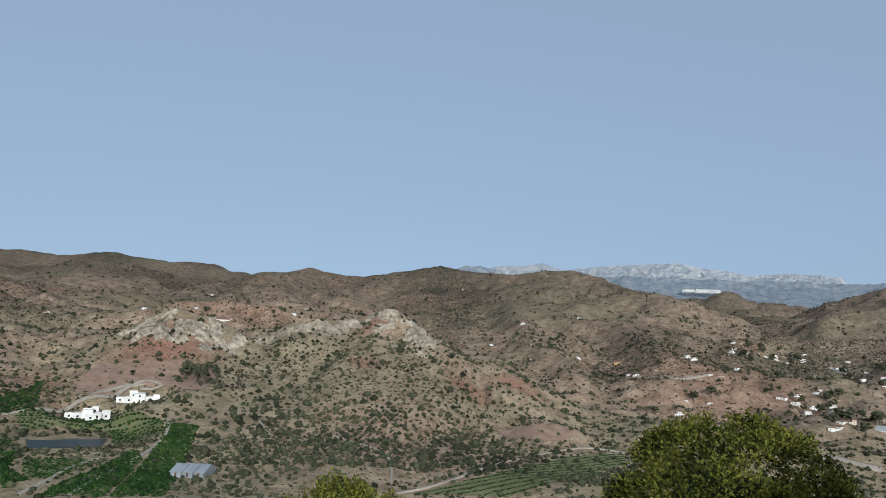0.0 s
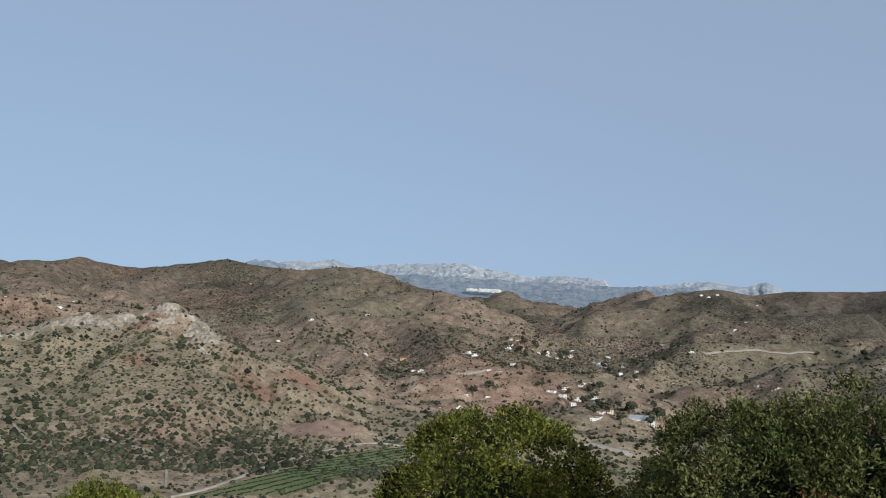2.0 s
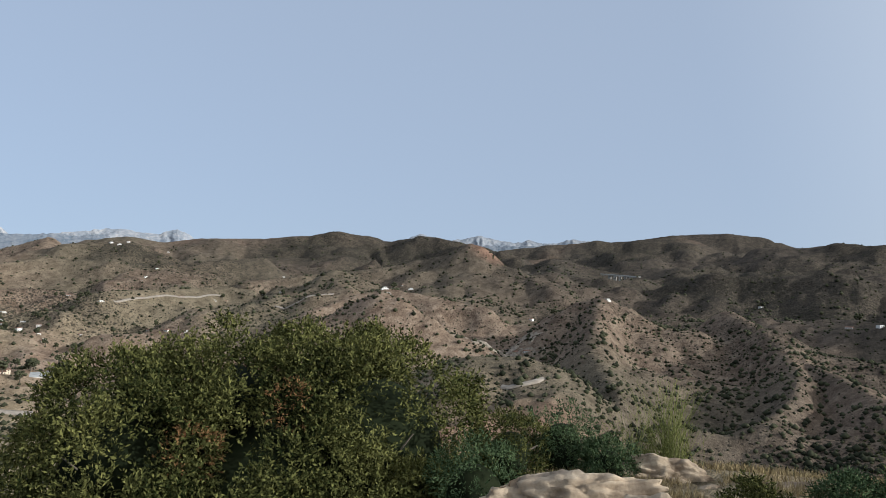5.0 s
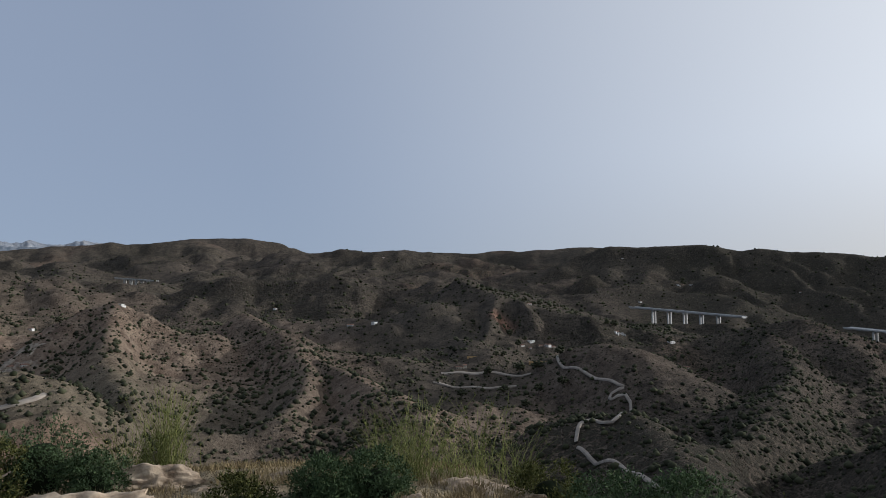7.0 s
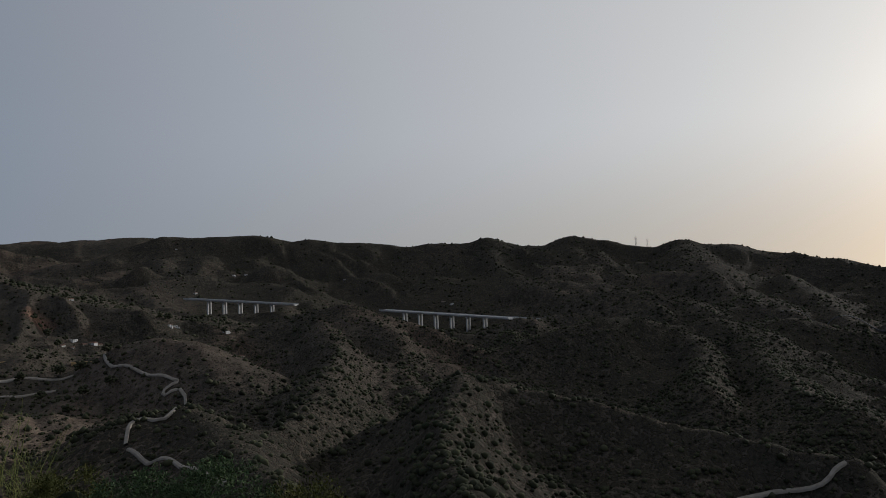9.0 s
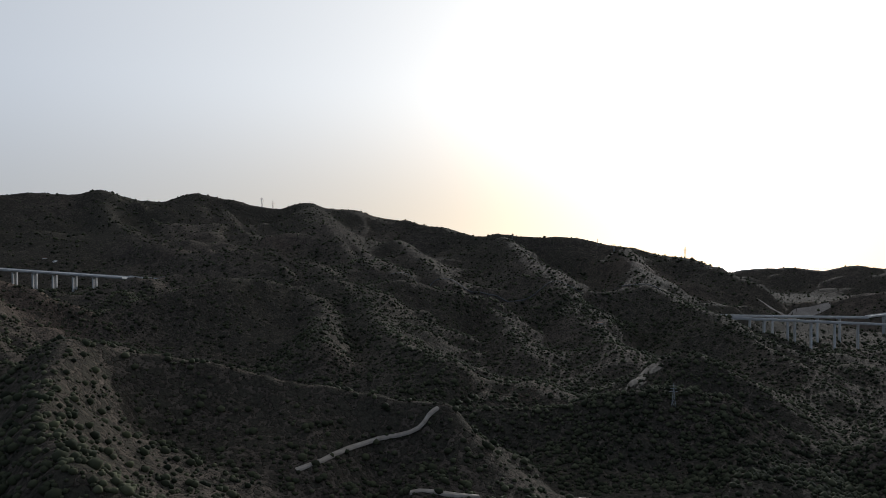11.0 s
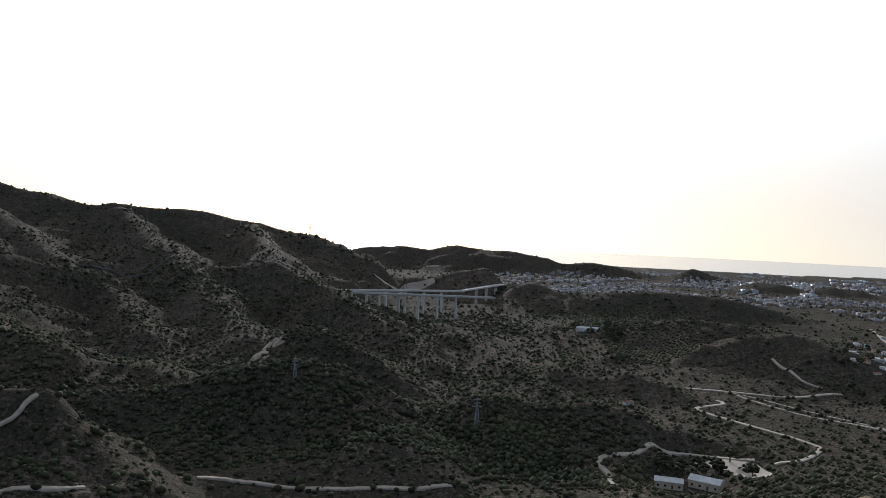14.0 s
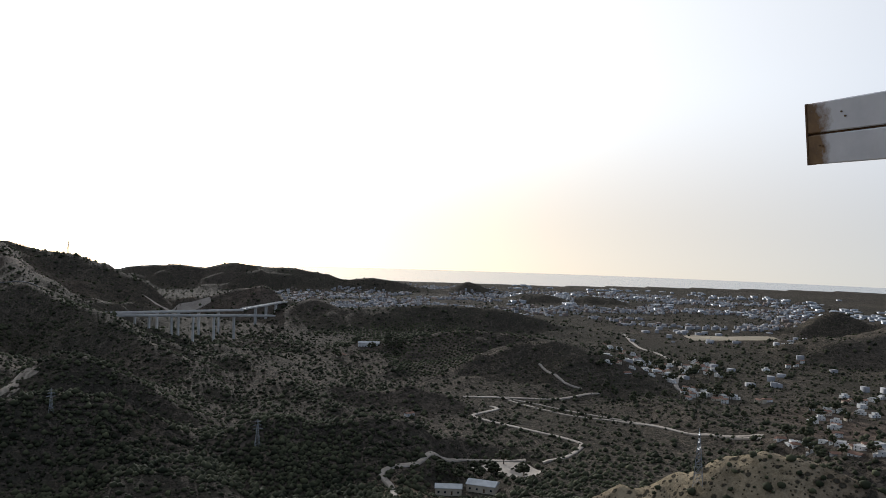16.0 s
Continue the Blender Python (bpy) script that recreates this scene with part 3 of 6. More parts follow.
# azimuths count anticlockwise from the first view; the unseen back is coarser
AZ = np.radians(np.concatenate([np.arange(34, -226, -0.2), np.arange(-226, -326, -1.5)]))
RR = np.concatenate([[0.01], np.geomspace(0.6, 150, 95)[:-1], np.geomspace(150, 2600, 330)[:-1], np.geomspace(2600, 4780, 24)])
A, D = np.meshgrid(AZ, RR)
GX, GY = -np.sin(A) * D, np.cos(A) * D
GZ = height(GX, GY)
ground = tagged(sheet("ground", GX, GY, GZ, M_GROUND, wrap=True), "dry scrub-covered hills of brown and red earth with gullies", "ground", kind="structure")

def lie(x, y):
    """The height of the ground sheet itself, between its grid points."""
    r, az = np.hypot(x, y), np.degrees(np.arctan2(-x, y))
    az = np.where(az > 34, az - 360, az)
    fc = np.clip((34 - az) / 0.2, 0, 1298.99)
    i = np.clip(np.searchsorted(RR, r) - 1, 0, len(RR) - 2)
    fr = np.clip((r - RR[i]) / (RR[i + 1] - RR[i]), 0, 1)
    j = fc.astype(int)
    fc = fc - j
    return (GZ[i, j] * (1 - fc) + GZ[i, j + 1] * fc) * (1 - fr) + (GZ[i + 1, j] * (1 - fc) + GZ[i + 1, j + 1] * fc) * fr


RED = [(-215, 620, 45), (60, 640, 20), (-60, 690, 18), (20, 610, 20), (150, 1900, 60), (420, 1100, 30), (1180, 700, 26), (430, 470, 30), (905, -70, 14), (-60, 600, 16)]


STRAW_PATCHES = [(-160, -275, 80), (-60, -430, 30)]


def cover(x, y, z):
    """How much red soil, scrub, straw and painted backlit shade there is on the land."""
    n1, n2, n3 = rough(x / 260, y / 260, 4, 61), rough(x / 200, y / 200, 4, 71), rough(x / 230, y / 230, 4, 81)
    red = np.clip((n1 - 0.62) * 4, 0, 0.5) * np.clip((y + 500) / 600, 0.25, 1)
    for cx, cy, s in RED:
        red = np.maximum(red, np.clip(1.35 - np.hypot(x - cx, y - cy) / s - 1.2 * (n2 - 0.5), 0, 1))
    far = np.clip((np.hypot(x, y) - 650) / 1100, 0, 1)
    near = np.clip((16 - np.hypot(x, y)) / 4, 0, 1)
    southward = np.clip((0.30 - y / np.maximum(np.hypot(x, y), 1.0)) / 0.85, 0, 1)  # grows to the south, where darker cover stands in for backlit slopes
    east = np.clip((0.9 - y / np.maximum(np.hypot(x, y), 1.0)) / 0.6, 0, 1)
    scrub = np.clip((n2 - 0.45) * 1.5 + 0.04 - 0.04 + 0.30 * far + 0.1 * east + 0.5 * southward, 0, 1) * (1 - near)
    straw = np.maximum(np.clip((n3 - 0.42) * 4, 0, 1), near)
    # backlit shade painted over the east, south and far land, with random patches
    herb_shade = np.clip(0.5 * (n3 - 0.45) + east * (0.42 + 0.5 * n3) + 0.6 * southward + 0.6 * far, 0, 1) * (1 - near)
    for cx, cy, s in STRAW_PATCHES:
        f = np.clip(1.4 - np.hypot(x - cx, y - cy) / s - 1.5 * (n2 - 0.5), 0, 1)
        straw, herb_shade, scrub = np.maximum(straw, f), herb_shade * (1 - 0.8 * f), scrub * (1 - 0.5 * f)
    return red * (1 - 0.6 * far), scrub, straw, herb_shade


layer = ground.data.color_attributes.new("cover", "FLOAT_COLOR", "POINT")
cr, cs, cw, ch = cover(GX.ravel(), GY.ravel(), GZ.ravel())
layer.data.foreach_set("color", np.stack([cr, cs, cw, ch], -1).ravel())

# ---- the sea: a flat ring out to the horizon ----
sa, sd = np.meshgrid(np.radians(np.arange(0, 360, 1.0)), np.array([1400, 2200, 3000, 3600, 4200, 4790.0]))
tagged(sheet("water", -np.sin(sa) * sd, np.cos(sa) * sd, np.full(sa.shape, SEA), M_SEA, wrap=True), "calm pale sea under haze, glittering below the sun", "sea", kind="structure")


# ---- distant mountains ----
def mountain(points, base_drop, dist, mat, label, depth=350, seed=0):
    """A far range: its crest by (azimuth, height), with spurs and gullies down to the valley."""
    a = np.array(points, float)
    az = np.arange(a[0, 0], a[-1, 0], -0.07)
    jag, relief = min(1.0, base_drop / 160), 0.12 if mat is M_FAR_LOW else 0.45
    crest = np.interp(-az, -a[:, 0], a[:, 1])
    crag_ = ((rough(az * 3.2, az * 0, 5, seed) - 0.5) * 15 + (rough(az * 0.9, az * 0, 2, seed + 2) - 0.5) * 16) * jag
    rows_ = 44
    u = np.linspace(0, 1, rows_)[:, None]
    x = az[None, :] * 70 + 0 * u
    y = u * 210 + 0 * x
    warp = (rough(x / 60, y / 60, 3, seed + 5) - 0.5) * 60
    ridged = 1 - 2 * np.abs(rough((x + warp) / 34, (y + warp * 0.6) / 75, 5, seed + 3) - 0.5)
    fine_ = rough((x + warp) / 9, y / 9, 4, seed + 9) - 0.5
    z = crest[None, :] + crag_[None, :] * np.exp(-7 * u) - base_drop * (u ** 0.85) - 250 * (u > 0.99) + ((ridged - 0.7) * 26 + fine_ * 9) * jag * relief * np.sin(math.pi * np.minimum(u * 1.3, 0.5))
    d = dist - depth * u - ((ridged - 0.7) * 70 * np.minimum(u * 4, 1) + fine_ * 14) * relief
    t = np.radians(az)[None, :]
    ob = sheet("mountain_range", -np.sin(t) * d, np.cos(t) * d, z, mat)
    return tagged(ob, label, "mountains", kind="structure")


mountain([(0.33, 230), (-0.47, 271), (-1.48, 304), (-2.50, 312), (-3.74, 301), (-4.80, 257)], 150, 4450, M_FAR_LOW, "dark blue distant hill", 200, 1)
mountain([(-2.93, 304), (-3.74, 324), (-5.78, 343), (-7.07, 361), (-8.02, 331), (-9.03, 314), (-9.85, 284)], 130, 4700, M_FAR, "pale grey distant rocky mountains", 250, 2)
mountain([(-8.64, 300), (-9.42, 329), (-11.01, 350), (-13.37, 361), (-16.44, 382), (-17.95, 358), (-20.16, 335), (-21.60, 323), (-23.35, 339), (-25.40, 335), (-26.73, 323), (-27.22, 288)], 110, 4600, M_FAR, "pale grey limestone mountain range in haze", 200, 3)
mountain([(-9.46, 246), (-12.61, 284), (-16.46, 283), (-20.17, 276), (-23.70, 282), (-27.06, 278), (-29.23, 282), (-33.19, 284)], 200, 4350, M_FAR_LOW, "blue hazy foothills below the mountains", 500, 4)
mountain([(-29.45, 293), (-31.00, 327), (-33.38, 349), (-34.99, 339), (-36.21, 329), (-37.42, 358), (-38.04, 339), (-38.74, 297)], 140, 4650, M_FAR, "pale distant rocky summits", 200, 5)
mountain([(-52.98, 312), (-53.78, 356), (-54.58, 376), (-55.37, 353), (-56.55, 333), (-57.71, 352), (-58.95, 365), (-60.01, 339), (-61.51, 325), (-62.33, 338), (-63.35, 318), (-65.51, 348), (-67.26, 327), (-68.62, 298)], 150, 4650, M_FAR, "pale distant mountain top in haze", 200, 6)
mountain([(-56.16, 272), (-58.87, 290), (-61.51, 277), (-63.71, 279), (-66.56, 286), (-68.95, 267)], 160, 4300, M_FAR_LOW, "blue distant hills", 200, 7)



# ---- scrub and small trees over the slopes ----
def ball(seed, plain=False):
    """One rough clump: a dented ball of few faces."""
    rnd = random.Random(seed)
    if plain:
        v = np.array([[1, 0, 0], [0, 1, 0], [-1, 0, 0], [0, -1, 0], [0, 0, 1], [0, 0, -1.0]])
        f = np.array([[0, 1, 4], [1, 2, 4], [2, 3, 4], [3, 0, 4], [1, 0, 5], [2, 1, 5], [3, 2, 5], [0, 3, 5]])
        return v * np.array([[0.8 + 0.4 * rnd.random()] for _ in v]), f
    bm = bmesh.new()
    bmesh.ops.create_icosphere(bm, subdivisions=1, radius=1)
    v = np.array([[c * k for c in q.co] for q, k in ((q, 0.78 + 0.4 * rnd.random()) for q in bm.verts)])
    f = np.array([[q.index for q in t.verts] for t in bm.faces])
    bm.free()
    return v, f


def clumps(name, xyz, size, mat, label, category, squash=0.8, seed=1, plain=False):
    """Many clumps in one mesh."""
    rng = np.random.default_rng(seed)
    shapes = [ball(seed * 10 + k, plain) for k in range(6)]
    pick = rng.integers(0, 6, len(xyz))
    vs, fs, base = [], [], 0
    for k, (v, f) in enumerate(shapes):
        sel = np.where(pick == k)[0]
        ang = rng.uniform(0, 6.28, len(sel))
        c, s = np.cos(ang)[:, None], np.sin(ang)[:, None]
        w = np.stack([v[None, :, 0] * c - v[None, :, 1] * s, v[None, :, 0] * s + v[None, :, 1] * c, np.repeat(v[None, :, 2], len(sel), 0) * squash + 0.45 * squash], -1)
        w = w * size[sel][:, None, None] + xyz[sel][:, None, :]
        vs.append(w.reshape(-1, 3))
        fs.append((f[None] + (np.arange(len(sel)) * len(v))[:, None, None] + base).reshape(-1, 3))
        base += len(sel) * len(v)
    V, F = np.concatenate(vs), np.concatenate(fs)
    me = bpy.data.meshes.new(name)
    me.vertices.add(len(V))
    me.vertices.foreach_set("co", V.ravel())
    me.loops.add(F.size)
    me.loops.foreach_set("vertex_index", F.ravel())
    me.polygons.add(len(F))
    me.polygons.foreach_set("loop_start", np.arange(len(F)) * 3)
    me.update(calc_edges=True)
    me.materials.append(mat)
    return tagged(new(name, me), label, category, kind="stuff")


BARE = []  # (x, y, radius) kept free of scrub: fields, yards, roads


TAKEN = {}


def free(x, y):
    """True where nothing keeps the scrub away, on a map of two-metre squares."""
    n = 1400
    taken = np.zeros((2 * n, 2 * n), bool)
    if len(BARE) in TAKEN:
        taken = TAKEN[len(BARE)]
    for bx, by, br in BARE if len(BARE) not in TAKEN else ():
        i0, i1 = int((bx - br) / 2) + n, int((bx + br) / 2) + n + 1
        j0, j1 = int((by - br) / 2) + n, int((by + br) / 2) + n + 1
        if i0 < 0 or j0 < 0 or i1 >= 2 * n or j1 >= 2 * n:
            continue
        gx, gy = np.meshgrid(np.arange(i0, i1), np.arange(j0, j1), indexing="ij")
        taken[i0:i1, j0:j1] |= np.hypot((gx - n) * 2 - bx, (gy - n) * 2 - by) < br
    TAKEN[len(BARE)] = taken
    i = np.clip((x / 2).astype(int) + n, 0, 2 * n - 1)
    j = np.clip((y / 2).astype(int) + n, 0, 2 * n - 1)
    return ~taken[i, j]


def scatter(count, near, far, seed):
    rng = np.random.default_rng(seed)
    az = np.radians(np.where(rng.random(count) < 0.3, rng.uniform(-190, -118, count), rng.uniform(-224, 33, count)))
    d = np.exp(rng.uniform(math.log(near), math.log(far), count))
    x, y = -np.sin(az) * d, np.cos(az) * d
    keep = rough(x / 70, y / 70, 3, 91) + 0.5 * rng.random(count) > 0.62
    x, y = x[keep], y[keep]
    return x, y, rng


# ---- building kit ----
def part(name, bm, mat, parent, label="", smooth=False):
    """Links a bmesh as one mesh under a thing or a part."""
    me = bpy.data.meshes.new(name)
    bm.to_mesh(me)
    bm.free()
    if smooth:
        me.polygons.foreach_set("use_smooth", [True] * len(me.polygons))
    me.materials.append(mat)
    ob = new(name, me)
    ob.parent = parent
    if label:
        tagged(ob, label)
    return ob


def box(bm, x0, x1, y0, y1, z0, z1, bevel=0.0):
    m = Matrix.Translation(((x0 + x1) / 2, (y0 + y1) / 2, (z0 + z1) / 2)) @ Matrix.Diagonal((x1 - x0, y1 - y0, z1 - z0, 1))
    g = bmesh.ops.create_cube(bm, size=1, matrix=m)
    if bevel:
        edges = list({e for v in g["verts"] for e in v.link_edges})
        bmesh.ops.bevel(bm, geom=edges, offset=bevel, segments=1, affect="EDGES")


def boxes(*sizes, bevel=0.0):
    bm = bmesh.new()
    for s in sizes:
        box(bm, *s, bevel=bevel)
    return bm


def rod(bm, a, b, r0, r1=None, sides=5):
    a, b = Vector(a), Vector(b)
    d = b - a
    m = Matrix.Translation((a + b) / 2) @ d.to_track_quat("Z", "Y").to_matrix().to_4x4()
    bmesh.ops.create_cone(bm, cap_ends=True, segments=sides, radius1=r0, radius2=r0 if r1 is None else r1, depth=d.length, matrix=m)


def soup(name, V, F, mat, parent=None, smooth=False):
    """A mesh from arrays, with faces of one size."""
    me = bpy.data.meshes.new(name)
    me.vertices.add(len(V))
    me.vertices.foreach_set("co", np.asarray(V, float).ravel())
    me.loops.add(F.size)
    me.loops.foreach_set("vertex_index", F.ravel())
    me.polygons.add(len(F))
    me.polygons.foreach_set("loop_start", np.arange(len(F)) * F.shape[1])
    if smooth:
        me.polygons.foreach_set("use_smooth", np.ones(len(F), bool))
    me.update(calc_edges=True)
    me.materials.append(mat)
    ob = new(name, me)
    ob.parent = parent
    return ob


def z_at(x, y):
    return float(lie(np.array([x]), np.array([y]))[0])


def low_at(x, y, r):
    a = np.arange(8) * 0.785
    return float(lie(x + r * np.cos(a), y + r * np.sin(a)).min())


M_TRACK = two_tone("pale_track", (0.22, 0.185, 0.15), (0.34, 0.30, 0.25), 0.4, own=False)
M_ASPHALT = two_tone("road_asphalt", (0.05, 0.05, 0.05), (0.09, 0.09, 0.09), 0.5, own=False)
M_WHITE = two_tone("white_render", (0.52, 0.50, 0.46), (0.70, 0.69, 0.66), 0.5)
M_CREAM = two_tone("cream_render", (0.46, 0.40, 0.30), (0.62, 0.54, 0.42), 0.5)
M_OCHRE = two_tone("ochre_render", (0.42, 0.27, 0.12), (0.56, 0.38, 0.18), 0.5)
M_ROOF = two_tone("clay_roof", (0.13, 0.075, 0.052), (0.24, 0.14, 0.10), 1.2)
M_TERRACE = two_tone("grey_terrace", (0.34, 0.33, 0.31), (0.5, 0.48, 0.45), 0.6)
M_SHEET = two_tone("sheet_roof", (0.30, 0.31, 0.31), (0.46, 0.47, 0.47), 0.3, 0.5)
M_PLASTIC = two_tone("greenhouse_film", (0.17, 0.19, 0.21), (0.28, 0.3, 0.32), 0.2, 0.35)
M_DOOR = two_tone("brown_door", (0.06, 0.035, 0.02), (0.13, 0.08, 0.045), 3)
M_CONCRETE = two_tone("bridge_concrete", (0.38, 0.37, 0.35), (0.54, 0.53, 0.50), 0.15)
M_STEEL = two_tone("galvanised_steel", (0.22, 0.23, 0.24), (0.36, 0.37, 0.38), 1.0, 0.5, 0.6)
M_ROCK = two_tone("limestone", (0.14, 0.10, 0.066), (0.56, 0.45, 0.32), 5.0, relief=0.09, own=False, detail=9)
M_CRAG = two_tone("grey_crag", (0.10, 0.08, 0.06), (0.42, 0.36, 0.28), 0.3, relief=0.8, own=False, detail=9)
M_GRASS = leaf_material("dry_grass", (0.16, 0.12, 0.06), (0.36, 0.29, 0.16), 2.0)
M_CROP = leaf_material("crop_leaf", (0.008, 0.02, 0.006), (0.032, 0.062, 0.014), 0.03)
M_FIELD = two_tone("field_grass", (0.085, 0.095, 0.035), (0.17, 0.155, 0.08), 0.09, own=False)
M_RED = two_tone("ploughed_red_earth", (0.17, 0.11, 0.08), (0.30, 0.205, 0.15), 0.2, own=False)
# town colours darkened: the shade on its north faces is put into them
M_TOWN = two_tone("shaded_town_walls", (0.17, 0.17, 0.175), (0.30, 0.30, 0.30), 0.05)
M_TOWN_ROOF = two_tone("shaded_town_roofs", (0.10, 0.08, 0.07), (0.19, 0.145, 0.12), 0.05)
M_STRAW = two_tone("straw_field", (0.17, 0.14, 0.09), (0.3, 0.25, 0.17), 0.05, own=False)
M_BARK = two_tone("grey_bark", (0.06, 0.05, 0.04), (0.17, 0.14, 0.11), 9, relief=0.02, own=False)


def glass_material():
    m, n, l, s = material("window_glass", 0.08, spec=0.6)
    s.inputs["Base Color"].default_value = (0.02, 0.025, 0.03, 1)
    return m


M_GLASS = glass_material()


def pond_material():
    m, n, l, s = material("pond_water", 0.3, spec=0.06)
    s.inputs["Base Color"].default_value = (0.012, 0.02, 0.02, 1)
    bump(n, l, s, tex(n, l, "ShaderNodeTexNoise", 1.5, Detail=3.0).outputs[0], 0.1, 0.1)
    return m


M_POND = pond_material()


# ---- roads ----
def inside(poly, x, y):
    ok = np.zeros(x.shape, bool)
    n = len(poly)
    for i in range(n):
        (x0, y0), (x1, y1) = poly[i], poly[(i + 1) % n]
        hit_ = ((y0 > y) != (y1 > y)) & (x < (x1 - x0) * (y - y0) / (y1 - y0 + 1e-9) + x0)
        ok ^= hit_
    return ok


def road(name, width, label, mat, *points):
    """A strip laid on the land, level across, with low banks."""
    p = np.array(points, float)
    q = [p[0]]
    for i in range(len(p) - 1):
        a, b, c, d = p[max(i - 1, 0)], p[i], p[i + 1], p[min(i + 2, len(p) - 1)]
        n = max(2, int(np.hypot(*(c - b)) / 5))
        for k in range(1, n + 1):
            t = k / n
            q.append(0.5 * (2 * b + (c - a) * t + (2 * a - 5 * b + 4 * c - d) * t * t + (3 * b - a - 3 * c + d) * t ** 3))
    q = np.array(q)
    d = np.gradient(q, axis=0)
    d /= np.maximum(np.hypot(d[:, 0], d[:, 1]), 1e-6)[:, None]
    s = np.stack([-d[:, 1], d[:, 0]], -1) * width / 2
    wob = 1 + 0.12 * (rough(np.arange(len(q)) * 0.3, np.arange(len(q)) * 0.0, 2, 7) - 0.5)
    off = np.array([-1.0, -0.5, 0.0, 0.5, 1.0])
    X = q[None, :, 0] + off[:, None] * s[None, :, 0] * wob
    Y = q[None, :, 1] + off[:, None] * s[None, :, 1] * wob
    G = lie(X, Y)
    tilt = ((G[3] - G[1]) + 2 * (G[4] - G[0])) / 5.0
    flat = G.mean(0)[None] + off[:, None] * np.clip(tilt, -width * 0.22, width * 0.22)[None]
    up = np.clip((G - flat).max(0), 0, None)
    wide_ = np.pad(flat.mean(0) + up, 1, mode="edge")
    rise = np.maximum(np.maximum(wide_[:-2], wide_[2:]) * 0.5 + wide_[1:-1] * 0.5, wide_[1:-1]) - flat.mean(0)
    Z = flat + rise[None] + 0.5 if width < 8 or mat is M_ASPHALT else G + 0.3
    # banks down to the land on both sides
    X = np.vstack([X[:1] * 1.1 - X[2:3] * 0.1, X, X[-1:] * 1.1 - X[2:3] * 0.1])
    Y = np.vstack([Y[:1] * 1.1 - Y[2:3] * 0.1, Y, Y[-1:] * 1.1 - Y[2:3] * 0.1])
    Z = np.vstack([Z[:1] - 1.1, Z, Z[-1:] - 1.1])
    for x, y in q[::3]:
        BARE.append((x, y, width * 0.9))
    return tagged(sheet(name, X, Y, Z, mat), label, "road", kind="structure")


# ---- houses ----
def house(name, wings, roof, wall_mat, label, roof_mat=None):
    """wings: (x0, x1, y0, y1, height). roof: flat, with a parapet, or gable."""
    base = new(name)
    tagged(base, label, "house")
    for i, (x0, x1, y0, y1, h) in enumerate(wings):
        bm = boxes((x0, x1, y0, y1, -4.0, h))
        if roof == "flat":
            for s in ((x0, x1, y0, y0 + 0.25, h, h + 0.5), (x0, x1, y1 - 0.25, y1, h, h + 0.5), (x0, x0 + 0.25, y0 + 0.25, y1 - 0.25, h, h + 0.5), (x1 - 0.25, x1, y0 + 0.25, y1 - 0.25, h, h + 0.5)):
                box(bm, *s)
        part("wall", bm, wall_mat, base)
        bm = bmesh.new()
        if roof == "flat":
            box(bm, x0 + 0.26, x1 - 0.26, y0 + 0.26, y1 - 0.26, h + 0.004, h + 0.12)
            part("roof", bm, roof_mat or M_TERRACE, base)
        else:
            o, ym, rise = 0.45, (y0 + y1) / 2, (y1 - y0) * 0.2
            v = [bm.verts.new(c) for c in ((x0 - o, y0 - o, h), (x1 + o, y0 - o, h), (x1 + o, ym, h + rise), (x0 - o, ym, h + rise), (x0 - o, y1 + o, h), (x1 + o, y1 + o, h))]
            w = [bm.verts.new(c.co + Vector((0, 0, 0.22))) for c in v]
            for f in ((w[0], w[1], w[2], w[3]), (w[3], w[2], w[5], w[4]), (v[3], v[2], v[1], v[0]), (v[4], v[5], v[2], v[3]), (v[0], v[1], w[1], w[0]), (v[4], w[4], w[5], v[5]),
                      (v[0], w[0], w[3], v[3]), (v[3], w[3], w[4], v[4]), (v[1], v[2], w[2], w[1]), (v[2], v[5], w[5], w[2]), (v[0], v[3], v[4]), (v[1], v[5], v[2])):
                bm.faces.new(f)
            bmesh.ops.recalc_face_normals(bm, faces=bm.faces)
            part("roof", bm, roof_mat or M_ROOF, base)
        floors = max(1, int(h / 2.8))
        n = max(1, int((x1 - x0) / 3.6))
        for f in range(floors):
            for k in range(n):
                xc = x0 + (k + 0.5) * (x1 - x0) / n
                if i == 0 and f == 0 and k == n // 2:
                    part("door", boxes((xc - 0.5, xc + 0.5, y0 - 0.06, y0 + 0.1, 0, 2.1)), M_DOOR, base)
                    continue
                zc = f * 2.8 + 1.55
                win = part("window", boxes((xc - 0.6, xc + 0.6, y0 - 0.05, y0 + 0.1, zc - 0.6, zc + 0.6)), M_GLASS, base)
                part("sill", boxes((xc - 0.72, xc + 0.72, y0 - 0.16, y0, zc - 0.72, zc - 0.61)), wall_mat, win)
    return base


def place(base, x, y, turn, r=5.0, lift=0.0):
    base.matrix_basis = pose(x, y, low_at(x, y, r) + 0.4 + lift, 0, 0, turn) @ Matrix.Diagonal((*base.scale, 1))
    BARE.append((x, y, r * 1.6))
    return base


